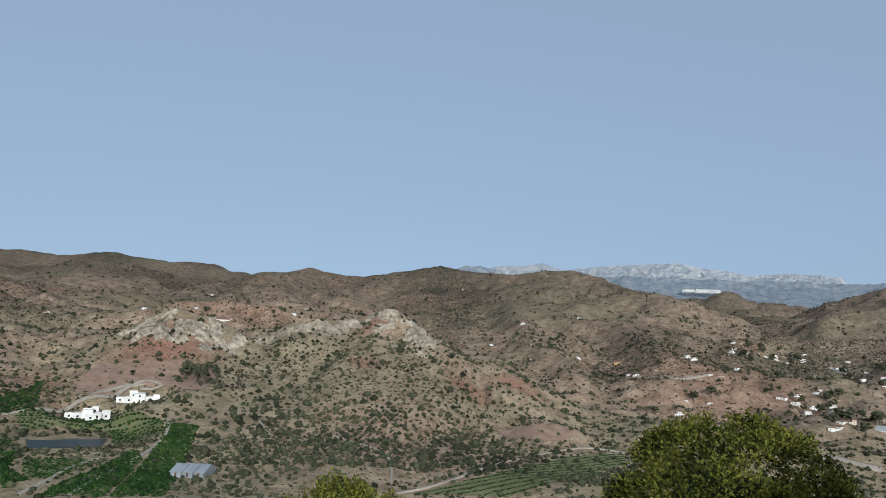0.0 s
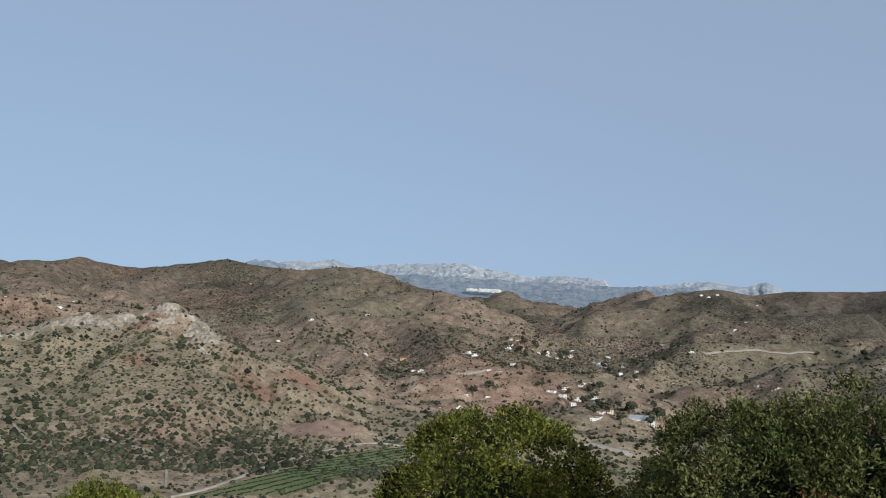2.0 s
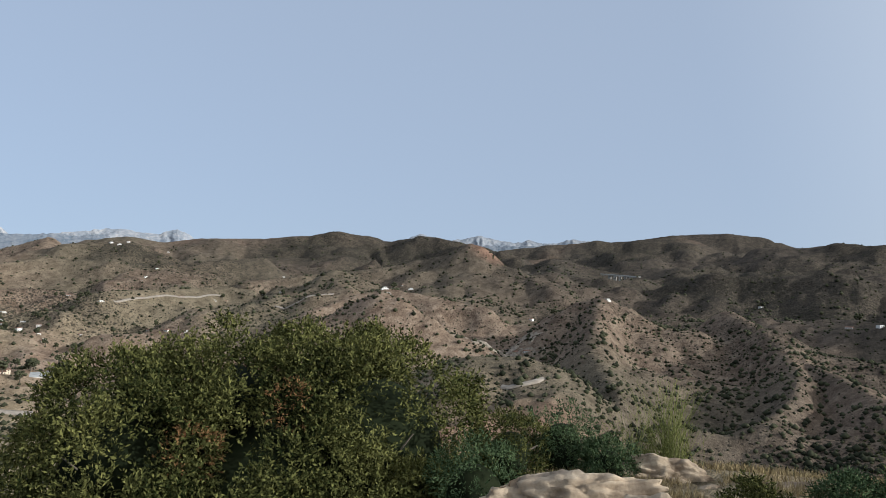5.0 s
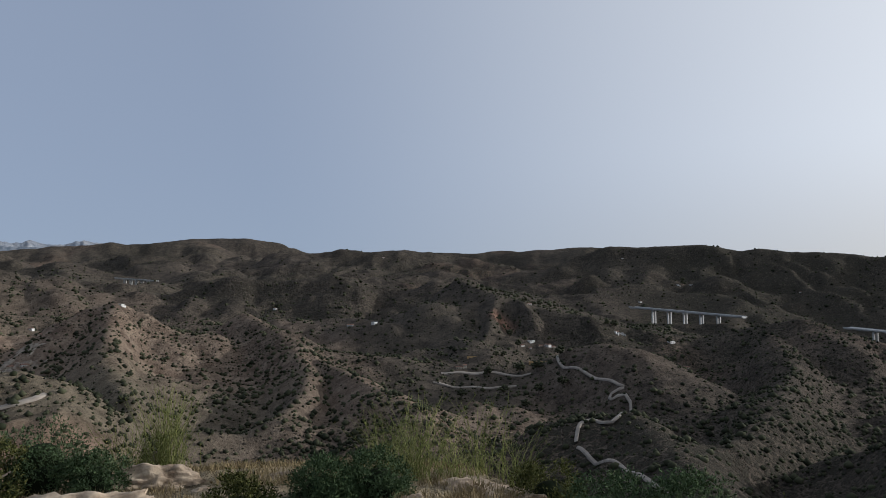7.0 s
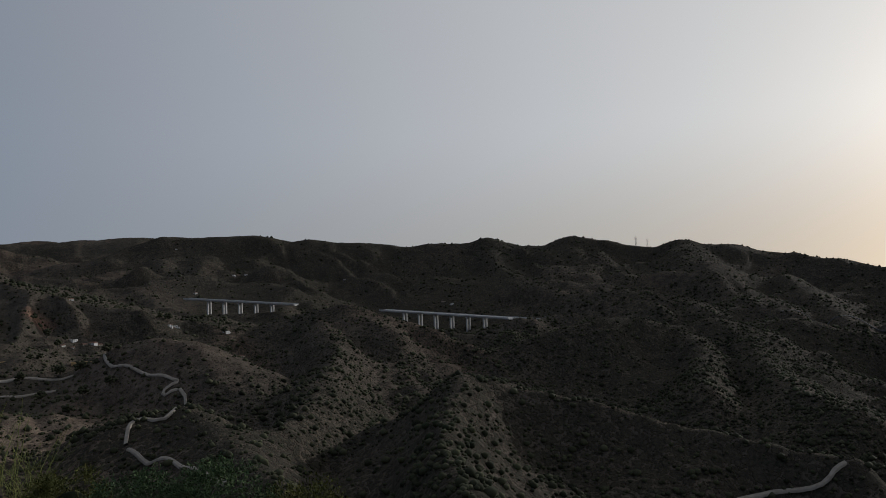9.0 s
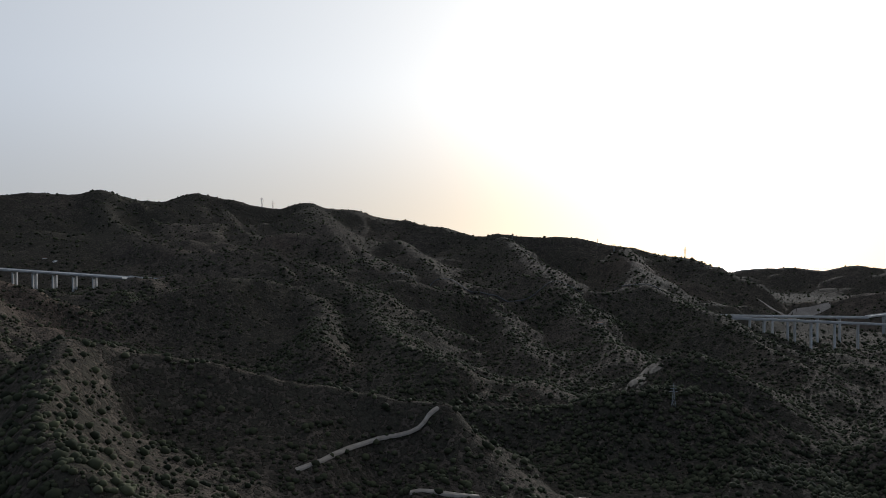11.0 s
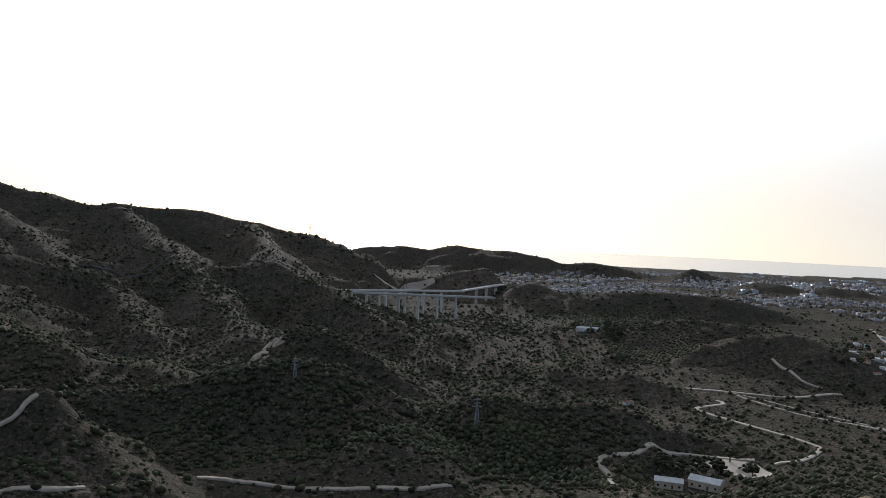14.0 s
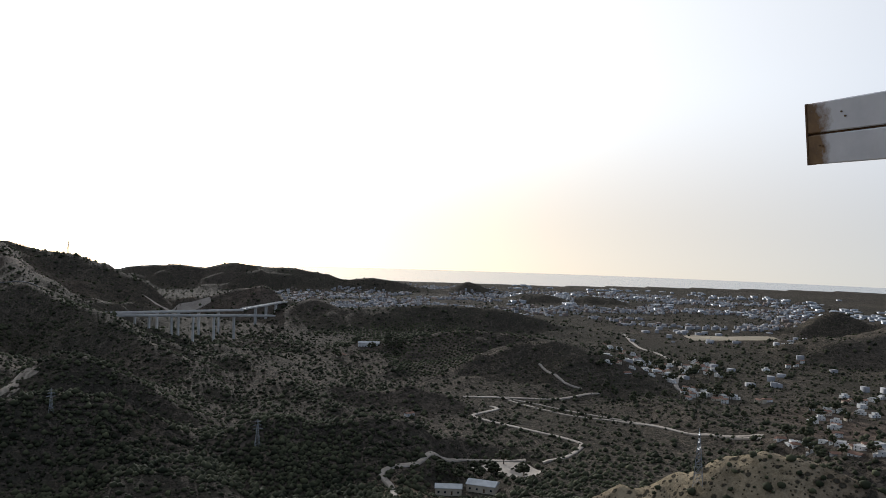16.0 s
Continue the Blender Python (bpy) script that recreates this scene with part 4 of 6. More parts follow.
def kinds():
    yield house("house", [(-6, 6, -4, 4, 3.2)], "gable", M_WHITE, "single-storey white-rendered farmhouse with a clay tile roof")
    yield house("house", [(-5, 5, -4, 4, 5.9), (5, 9, -3, 3, 3.0)], "flat", M_WHITE, "two-storey white flat-roofed village house with a low wing")
    yield house("house", [(-4.5, 4.5, -4, 4, 5.8)], "gable", M_WHITE, "two-storey white house with a clay tile roof")
    yield house("house", [(-8, 3, -4, 4, 3.1), (3, 8, -3, 4.5, 5.6)], "gable", M_CREAM, "cream-rendered country house with a taller end wing")
    yield house("house", [(-7, 7, -3.5, 3.5, 3.2), (-3, 4, -3.0, 3.0, 6.0)], "flat", M_WHITE, "low white flat-roofed house with a roof room")
    yield house("house", [(-4, 4, -3.5, 3.5, 3.0)], "gable", M_CREAM, "small pale cottage with a clay tile roof")


KINDS = list(kinds())
USED = set()


def settle(group, seed, *spots):
    """Houses at these spots, each turned roughly towards the open valley."""
    rnd = random.Random(seed)
    for x, y in spots:
        k = rnd.choice((0, 1, 1, 2, 2, 3, 4, 4, 5))
        turn = math.degrees(math.atan2(-x, y)) + rnd.uniform(-50, 50)
        ob = KINDS[k]
        if k in USED:
            ob = copy_thing(ob, Matrix.Identity(4))
        USED.add(k)
        s = 0.9 if math.hypot(x, y) < 650 and y > 0 else 0.62
        ob.scale = (s, s, s)
        place(ob, x, y, turn, 6)
        tagged(ob, group=group)


# ---- bridges ----
def viaduct(a, b, spans, width, depth, label, single=False, run_on=0.0):
    """A concrete road bridge from a to b on pairs of columns that stand on the land."""
    a, b = Vector(a), Vector(b)
    base = new("viaduct")
    tagged(base, label, "bridge")
    flat = Vector((b.x - a.x, b.y - a.y, 0))
    length = flat.length
    base.matrix_world = pose(a.x, a.y, a.z, 0, 0, math.degrees(math.atan2(flat.y, flat.x)))
    rise = b.z - a.z

    def beam(y0, y1, z0, z1):
        bm = bmesh.new()
        v = [bm.verts.new((x, y, z + rise * x / length)) for x in (-run_on, length + run_on) for y in (y0, y1) for z in (z0, z1)]
        for f in ((0, 1, 3, 2), (4, 6, 7, 5), (0, 4, 5, 1), (2, 3, 7, 6), (0, 2, 6, 4), (1, 5, 7, 3)):
            bm.faces.new([v[i] for i in f])
        bmesh.ops.recalc_face_normals(bm, faces=bm.faces)
        return bm
    part("deck", beam(-width / 2, width / 2, -depth * 0.45, 0), M_CONCRETE, base)
    part("girder", beam(-width * 0.3, width * 0.3, -depth, -depth * 0.45), M_CONCRETE, base)
    for s in (-1, 1):
        y = s * (width / 2 - 0.2)
        part("parapet", beam(y - 0.18, y + 0.18, 0.0, 1.0), M_CONCRETE, base)
    for i in range(1, spans):
        x = length * i / spans
        w = base.matrix_world @ Vector((x, 0, 0))
        ground_z = z_at(w.x, w.y) - 1.5 - a.z
        top = rise * x / length - depth
        if ground_z > top - 2:
            continue
        for s in ((0,) if single else (-1, 1)):
            yc = s * width * 0.23
            pier = part("pier", boxes((x - 1.1, x + 1.1, yc - 2.0, yc + 2.0, ground_z, top - 0.9), bevel=0.25), M_CONCRETE, base)
            part("pier_cap", boxes((x - 1.4, x + 1.4, yc - 2.6, yc + 2.6, top - 0.9, top), bevel=0.2), M_CONCRETE, pier)
    return base


def pylon(x, y, tall, turn, label="grey lattice steel electricity pylon on the ridge"):
    base = new("pylon")
    tagged(base, label, "pylon")
    base.matrix_world = pose(x, y, z_at(x, y) - 0.5, 0, 0, turn)
    w0, w1, t = tall * 0.085, tall * 0.02, max(0.09, tall * 0.006)

    def half(z):
        return w0 + (w1 - w0) * min(1.0, z / (tall * 0.8))
    for sx in (-1, 1):
        for sy in (-1, 1):
            bm = bmesh.new()
            rod(bm, (sx * w0, sy * w0, 0), (sx * w1, sy * w1, tall * 0.8), t, t, 4)
            rod(bm, (sx * w1, sy * w1, tall * 0.8), (0, 0, tall), t, t, 4)
            part("leg", bm, M_STEEL, base)
    levels = [tall * f for f in (0.02, 0.2, 0.36, 0.5, 0.62, 0.72, 0.8)]
    for lo, hi in zip(levels[:-1], levels[1:]):
        bm = bmesh.new()
        a, b = half(lo), half(hi)
        for (px, py), (qx, qy) in (((-1, -1), (1, -1)), ((1, -1), (1, 1)), ((1, 1), (-1, 1)), ((-1, 1), (-1, -1))):
            rod(bm, (px * a, py * a, lo), (qx * b, qy * b, hi), t * 0.6, None, 4)
            rod(bm, (qx * a, qy * a, lo), (px * b, py * b, hi), t * 0.6, None, 4)
            rod(bm, (px * b, py * b, hi), (qx * b, qy * b, hi), t * 0.6, None, 4)
        part("bracing", bm, M_STEEL, base)
    for f, reach in ((0.66, 0.17), (0.78, 0.14), (0.9, 0.11)):
        z, r = tall * f, tall * reach
        bm = bmesh.new()
        for s in (-1, 1):
            rod(bm, (s * r, 0, z), (0, -half(z), z), t * 0.7, None, 4)
            rod(bm, (s * r, 0, z), (0, half(z), z), t * 0.7, None, 4)
            rod(bm, (s * r, 0, z), (0, 0, z + tall * 0.05), t * 0.6, None, 4)
        part("crossarm", bm, M_STEEL, base)
        for s in (-1, 1):
            bm = bmesh.new()
            rod(bm, (s * r, 0, z), (s * r, 0, z - tall * 0.045), t * 0.8, None, 6)
            part("insulator", bm, M_GLASS, base)
    return base


# ---- lanes and settlements ----
road("lane", 1.9, "pale concrete lane winding down the spur", M_TRACK, (697, -101), (672, -101), (633, -119), (605, -134), (601, -137), (599, -127), (593, -126), (576, -136), (416, -93), (417, -78), (412, -71), (404, -68), (397, -66))
road("dirt_track", 1.4, "rutted dirt track below the lane", M_TRACK, (392, -66), (344, -74), (308, -78), (279, -79))
road("farm_road", 1.6, "pale farm road across the valley", M_TRACK, (684, 8), (678, -15), (681, -37), (683, -64))
road("dirt_road", 1.7, "pale dirt road along the hillside", M_TRACK, (234, -257), (231, -271), (234, -299), (226, -315), (214, -324), (212, -330), (210, -336))
road("valley_road", 1.9, "pale concrete road through the valley bottom", M_TRACK, (195, -288), (181, -295), (170, -306))
road("valley_road", 2.0, "pale concrete road through the valley bottom", M_TRACK, (146, -364), (133, -369), (113, -377), (96, -378), (78, -374), (51, -379), (24, -387))
road("valley_road", 3.2, "grey road looping round the yard below", M_TRACK, (-60, -426), (-60, -444), (-56, -457), (-62, -464), (-80, -473), (-109, -510), (-133, -511), (-159, -506))
road("valley_road", 3.2, "grey road winding up the valley", M_TRACK, (-166, -491), (-182, -493), (-206, -525), (-204, -541), (-190, -565), (-175, -589), (-156, -623), (-154, -638), (-180, -658), (-176, -669))
road("country_road", 2.8, "grey road across the foot of the orchard hill", M_TRACK, (-161, -712), (-201, -698), (-250, -684), (-289, -698))
road("country_road", 2.0, "pale road along the valley floor", M_TRACK, (-199, -690), (-231, -629), (-266, -593), (-289, -544), (-302, -509), (-317, -479))
road("village_street", 4.5, "pale street through the white village", M_TRACK, (-552, -1243), (-503, -1072), (-502, -1015), (-490, -942), (-465, -872), (-389, -740), (-387, -719))
road("footpath", 1.8, "pale path down the orchard hill", M_TRACK, (-256, -779), (-258, -755), (-264, -723), (-278, -712))
road("footpath", 1.4, "pale footpath through the scrub", M_TRACK, (-191, -700), (-216, -678), (-250, -626), (-268, -599), (-286, -555), (-300, -515), (-314, -476))
road("farm_track", 1.8, "pale farm track beside the green orchard", M_TRACK, (-161, 478), (-154, 459), (-149, 431), (-149, 412), (-149, 380), (-145, 321))
road("farm_track", 1.8, "pale farm track below the pond", M_TRACK, (-165, 393), (-168, 372), (-166, 351), (-167, 324))
road("driveway", 1.7, "pale driveway up to the white farmhouse", M_TRACK, (-227, 521), (-221, 541), (-210, 554), (-204, 560), (-192, 552), (-206, 551))
road("footpath", 1.2, "pale path over the dry hillside", M_TRACK, (-119, 502), (-111, 492), (-101, 473), (-95, 462))
road("footpath", 1.2, "pale path over the dry hillside", M_TRACK, (-62, 482), (-43, 464), (-28, 445), (-23, 423), (-21, 395))
road("farm_track", 2.2, "pale earth track to the farmhouses", M_TRACK, (-254, 465), (-238, 491), (-231, 512), (-220, 528), (-214, 548), (-205, 555))
road("field_track", 1.5, "pale track along the edge of the vineyard", M_TRACK, (-18, 384), (9, 410), (42, 466), (83, 513), (123, 520), (115, 478))
road("dry_riverbed", 8, "pale dry riverbed along the valley", M_TRACK, (303, 790), (282, 660), (262, 566), (279, 560), (306, 551))
road("ridge_track", 2.4, "pale track across the slope", M_TRACK, (728, 751), (744, 718), (775, 691))
road("ridge_track", 2.4, "ochre track on the bare spur", M_TRACK, (381, 216), (383, 207), (389, 200), (397, 198))
road("motorway", 20, "grey motorway cut into the hillside", M_ASPHALT, (1106, -817), (1004, -803))
road("service_road", 1.4, "dark track along the upper slope", M_ASPHALT, (667, -939), (618, -1040), (495, -1064), (462, -1156), (317, -1097))
road("hill_road", 3.2, "pale road among the hillside houses", M_TRACK, (231, 953), (270, 903), (311, 910))
road("hill_road", 3.2, "pale road among the hillside houses", M_TRACK, (619, 936), (684, 944), (723, 940), (784, 921))
road("footpath", 2.2, "farm road on the valley floor", M_TRACK, (704, 1), (706, -26), (708, -57), (708, -79))
settle("houses on the northern hillside", 26, (228, 963), (235, 951), (252, 953), (256, 944), (307, 1021), (322, 1039), (327, 1027), (307, 907), (319, 905), (355, 952), (404, 1096), (409, 1113), (417, 1110), (403, 1054), (412, 1059), (461, 1104), (462, 1097), (478, 1099), (488, 1090), (494, 1080), (498, 1003), (503, 990), (405, 848), (409, 846), (413, 844), (417, 842))
settle("houses by the riverbed", 27, (379, 843), (358, 828), (364, 816), (399, 820), (410, 826), (387, 783), (387, 772), (366, 792), (315, 639), (317, 638), (480, 866), (466, 835), (256, 827), (261, 828), (276, 814), (216, 787), (235, 781))
settle("scattered hillside farms", 28, (116, 1017), (137, 962), (180, 1053), (120, 1182), (222, 1291), (258, 1412), (73, 1160), (-317, 1009), (-453, 1540), (-378, 999), (-508, 1009), (-230, 1315), (-29, 1580), (44, 1839), (-200, 1057), (-258, 1049))
settle("houses on the far hills", 29, (583, 803), (571, 759), (572, 728), (533, 867), (474, 844), (482, 908), (410, 1113), (405, 1057), (633, 1089), (637, 1070), (604, 969), (597, 929), (707, 934), (771, 920), (790, 916), (967, 1477), (969, 1451), (991, 1454), (1397, 1865), (944, 1292), (740, 372), (928, 482), (676, 365), (672, 355), (1013, 741), (761, 591), (1170, 1184), (728, 941), (279, 835), (828, 1178), (850, 1193))
settle("farms on the eastern hills", 30, (677, 367), (671, 352), (1253, 264), (965, 112), (915, 78), (758, 308), (841, -76), (852, -85), (863, -97), (858, -120), (716, -17), (885, -192), (946, -104), (2164, 160))
settle("village houses in the northern valley", 31, (413, 1112), (387, 1059), (436, 1099), (446, 1097), (463, 1105), (481, 1105), (489, 1094), (495, 1085), (517, 1054), (497, 997), (506, 995), (355, 831), (365, 818), (380, 844), (367, 795), (407, 849), (413, 845), (406, 826), (387, 779), (387, 772), (319, 641), (321, 640), (402, 814), (325, 645), (407, 841), (400, 846), (336, 653), (380, 809), (397, 1026), (501, 1096), (476, 1091))
settle("farms on the northern hills", 32, (550, 1078), (523, 974), (509, 914), (476, 845), (539, 871), (582, 806), (574, 726), (871, 925), (833, 845), (767, 601), (1017, 760))
settle("farms below the motorway", 33, (892, -201), (891, -196), (899, -212), (865, -250), (809, -249), (1659, -507), (1654, -523), (1653, -495), (1574, -717), (1287, -790), (1265, -796), (1494, -376), (855, -106), (854, -114), (853, -93), (925, -97), (1891, -434))
settle("farms in the southern valley", 34, (-68, -958), (-100, -640), (337, -907), (-63, -962))
settle("white village houses", 35, (-456, -1084), (-450, -1052), (-458, -1040), (-435, -978), (-425, -934), (-437, -939), (-425, -897), (-454, -1011), (-456, -990), (-450, -960), (-442, -915), (-418, -858), (-445, -891), (-386, -780), (-367, -767), (-391, -777), (-397, -776), (-442, -870), (-461, -894), (-400, -770), (-509, -921), (-519, -945), (-500, -889), (-516, -905), (-536, -922), (-534, -943), (-488, -875), (-504, -875), (-394, -728), (-397, -722), (-412, -732), (-413, -722), (-419, -719), (-423, -712), (-410, -698), (-405, -704), (-413, -738), (-413, -690), (-422, -696))
settle("white village houses", 36, (-442, -674), (-452, -677), (-465, -616), (-470, -635), (-479, -628), (-434, -587), (-315, -456), (-317, -447), (-322, -441), (-323, -435), (-327, -432), (-417, -542), (-418, -534), (-326, -415), (-329, -403), (-331, -391), (-549, -696), (-564, -675), (-546, -664), (-530, -667), (-586, -688), (-633, -892), (-619, -888), (-573, -865), (-652, -906))



def crowd(group, seed, count, apart, *corners):
    """Houses packed inside an outline, none closer than apart."""
    rnd, got = random.Random(seed), []
    p = np.array(corners, float)
    for _ in range(count * 30):
        x, y = rnd.uniform(p[:, 0].min(), p[:, 0].max()), rnd.uniform(p[:, 1].min(), p[:, 1].max())
        if len(got) < count and inside(corners, np.array([x]), np.array([y]))[0] and all(math.hypot(x - a, y - b) > apart for a, b in got):
            got.append((x, y))
    settle(group, seed, *got)


crowd("white village houses", 61, 30, 12, (-296, -754), (-465, -1028), (-454, -871), (-380, -722), (-345, -733))
crowd("white village houses", 62, 14, 12, (-494, -942), (-527, -906), (-484, -820), (-435, -809))
crowd("white village houses", 63, 16, 10, (-395, -743), (-445, -717), (-408, -667), (-373, -687))
crowd("white village houses", 64, 14, 9, (-316, -460), (-326, -423), (-339, -394), (-325, -377), (-314, -394), (-311, -446))
crowd("white village houses", 65, 10, 12, (-431, -596), (-543, -652), (-516, -601), (-408, -544))


# ---- the motorway's viaducts ----
viaduct((1387, -346, -11), (1265, -471, -25), 6, 20, 2.6, "long pale concrete motorway viaduct across a dark valley", run_on=14)
viaduct((1240, -650, -45), (1047, -754, -60), 7, 20, 3.0, "pale concrete motorway viaduct on tall paired columns", run_on=16)
viaduct((1035, -778, -61.8), (983, -881, -74), 4, 20, 2.4, "low concrete motorway bridge beside the hillside", run_on=6)
viaduct((224, -1077, -108), (74, -1188, -113), 6, 9, 1.9, "tall pale concrete viaduct over the southern valley", True, 8)
viaduct((200, -1041, -107), (49, -1139, -116), 6, 9, 1.9, "second carriageway viaduct of pale concrete on tall columns", True, 34)
viaduct((66, -1214, -113.5), (7, -1420, -119), 4, 9, 1.9, "curving concrete ramp leading off the southern viaduct", True, 4)
viaduct((1701, 696, 58), (1691, 618, 52), 6, 14, 2.4, "far concrete viaduct between two hills", run_on=8)

# ---- power line ----
pylon(131, -480, 14.5, 20)
pylon(16.6, -494, 18.5, 15)
pylon(-154, -273, 22.0, 60)
for px, py, ph in ((383, -1482, 24), (523, -1492, 17), (739, -1479, 14), (1323, -1345, 26), (1309, -1367, 20), (560, -1500, 14)):
    pylon(px, py, ph, 40, "distant lattice steel pylon on the skyline")


# ---- farms ----
def far_tree(tall, wide, mat, label, seed):
    """A tree seen from afar: trunk, limbs and a loose crown of clumps."""
    rng = np.random.default_rng(seed)
    base = new("tree")
    tagged(base, label, "tree")
    bm = bmesh.new()
    rod(bm, (0, 0, -1), (0, 0, tall * 0.55), wide * 0.07, wide * 0.04, 6)
    for k in range(4):
        a = k * 1.6 + seed
        rod(bm, (0, 0, tall * 0.3), (math.cos(a) * wide * 0.3, math.sin(a) * wide * 0.3, tall * 0.6), wide * 0.035, wide * 0.015, 5)
    part("trunk", bm, M_BARK, base)
    n = 26
    d = rng.normal(size=(n, 3))
    d /= np.linalg.norm(d, axis=1)[:, None]
    d *= rng.uniform(0.45, 1.0, (n, 1))
    c = d * np.array([wide / 2, wide / 2, tall * 0.34]) + np.array([0, 0, tall * 0.62])
    ob = clumps("crown", c, rng.uniform(0.10, 0.19, n) * wide, mat, "", "", seed=seed)
    for key in ("kind",):
        del ob[key]
    ob.parent = base
    return base


BROAD = far_tree(9, 8, M_SCRUB, "broad dark evergreen tree beside the houses", 3)
GREEN = far_tree(7, 6, M_OLIVE, "round grey-green tree among the houses", 5)
SLIM = far_tree(12, 4, M_SCRUB, "tall slim dark tree beside the road", 8)


def wood(spots, proto, group, seed, first=False):
    rnd = random.Random(seed)
    for i, (x, y) in enumerate(spots):
        ob = proto if first and i == 0 else copy_thing(proto, Matrix.Identity(4))
        s = rnd.uniform(0.75, 1.3)
        ob.matrix_basis = pose(x, y, z_at(x, y), 0, 0, rnd.uniform(0, 360)) @ Matrix.Diagonal((s, s, s, 1))
        tagged(ob, group=group)


def around(cx, cy, r, n, seed):
    rnd = random.Random(seed)
    return [(cx + rnd.gauss(0, r), cy + rnd.gauss(0, r)) for _ in range(n)]


wood(around(-176, 582, 7, 9, 1), BROAD, "grove beside the farmhouse", 1, True)
wood(around(-160, 560, 9, 6, 2), SLIM, "grove beside the farmhouse", 2, True)
wood(around(365, 660, 22, 14, 3), BROAD, "trees by the warehouse", 3)
wood(around(390, 850, 60, 16, 4), GREEN, "village trees", 4, True)
wood(around(-455, -800, 32, 14, 5), BROAD, "trees below the white village", 5)
wood(around(-330, -600, 60, 14, 6), GREEN, "trees below the white village", 6)
wood(around(-112, -470, 18, 10, 7), BROAD, "trees round the yard", 7)
wood(around(-380, -640, 50, 10, 8), SLIM, "trees below the white village", 8)
wood(around(700, -60, 40, 12, 9), BROAD, "trees by the eastern farm", 9)
wood(around(-110, -960, 30, 12, 10), BROAD, "trees round the white hall", 10)


HOMES = [o.location.copy() for o in scene.objects if o.name.startswith("house") and o.parent is None]
rnd_t = random.Random(77)
wood([(h.x + rnd_t.uniform(-14, 14), h.y + rnd_t.uniform(-14, 14)) for h in HOMES if rnd_t.random() < 0.32], GREEN, "trees beside the houses", 78)
wood([(h.x + rnd_t.uniform(-18, 18), h.y + rnd_t.uniform(-18, 18)) for h in HOMES if rnd_t.random() < 0.2], BROAD, "trees beside the houses", 79)


def hall(name, w, d, h, wall_mat, roof_mat, label, x, y, turn, category="farm building"):
    ob = house(name, [(-w / 2, w / 2, -d / 2, d / 2, h)], "gable", wall_mat, label, roof_mat)
    tagged(ob, category=category)
    return place(ob, x, y, turn, max(w, d) * 0.5)


def group_house(name, wings, roof, mat, label, x, y, turn, r=9):
    return place(house(name, wings, roof, mat, label), x, y, turn, r)


group_house("farmhouse", [(-2, 5, -4, 3, 5.6), (-8, -2, -3, 3, 3.2), (5, 10, -2, 4, 3.4), (10, 14, -3, 2, 4.6), (-13, -8, -1, 4, 2.6), (-5, 0, 3, 8, 6.4)], "flat", M_WHITE, "rambling white farmhouse of several blocks on a terrace", -200, 530, 20)
group_house("farmhouse", [(-5, 1, -4, 3, 5.4), (1, 6, -5, 2, 3.2), (6, 11, -2, 4, 4.2), (-10, -5, -2, 4, 3.0), (-3, 3, -9, -5, 2.6), (-15, -10, 0, 4, 2.6), (0, 4, 3, 8, 6.2)], "flat", M_WHITE, "large bright white farmhouse above a terraced orchard", -214, 494, 22)
group_house("farmhouse", [(-12, 6, -4, 4, 3.6), (6, 14, -3, 3, 5.4)], "gable", M_WHITE, "long white farmhouse on the crest of the hill", -274, 995, 12)
group_house("house", [(-6, 6, -4, 4, 5.6), (6, 11, -3, 3, 3.2)], "gable", M_OCHRE, "orange-rendered house on the hillside", 230, 1028, -10)
group_house("house", [(-9, 9, -3, 3, 3.4)], "flat", M_OCHRE, "long yellow farm building in the valley", 741, -90, -95)
group_house("house", [(-7, 7, -3, 3, 3.0)], "flat", M_OCHRE, "low yellow farm building beside a lane", 741, -30, -92)
hall("warehouse", 30, 16, 5.5, M_WHITE, M_SHEET, "white-walled warehouse with a grey sheet roof", 362, 645, -30, "warehouse")
hall("shed", 15, 8, 3.6, M_CREAM, M_SHEET, "long pale shed with a grey sheet roof by the yard", -93, -441, 168, "shed")
hall("shed", 17, 10, 3.8, M_CREAM, M_SHEET, "wide pale shed with a grey sheet roof by the yard", -114, -444, 150, "shed")
hall("hall", 26, 10, 5.0, M_WHITE, M_SHEET, "long white hall among olive groves", -100, -988, 176, "hall")
for gx, gy, gw in ((-119, 380, 5), (-114, 381, 5), (-109, 382, 5)):
    hall("greenhouse", gw, 14, 2.0, M_PLASTIC, M_PLASTIC, "plastic-covered greenhouse on the hillside", gx, gy, -8, "greenhouse")


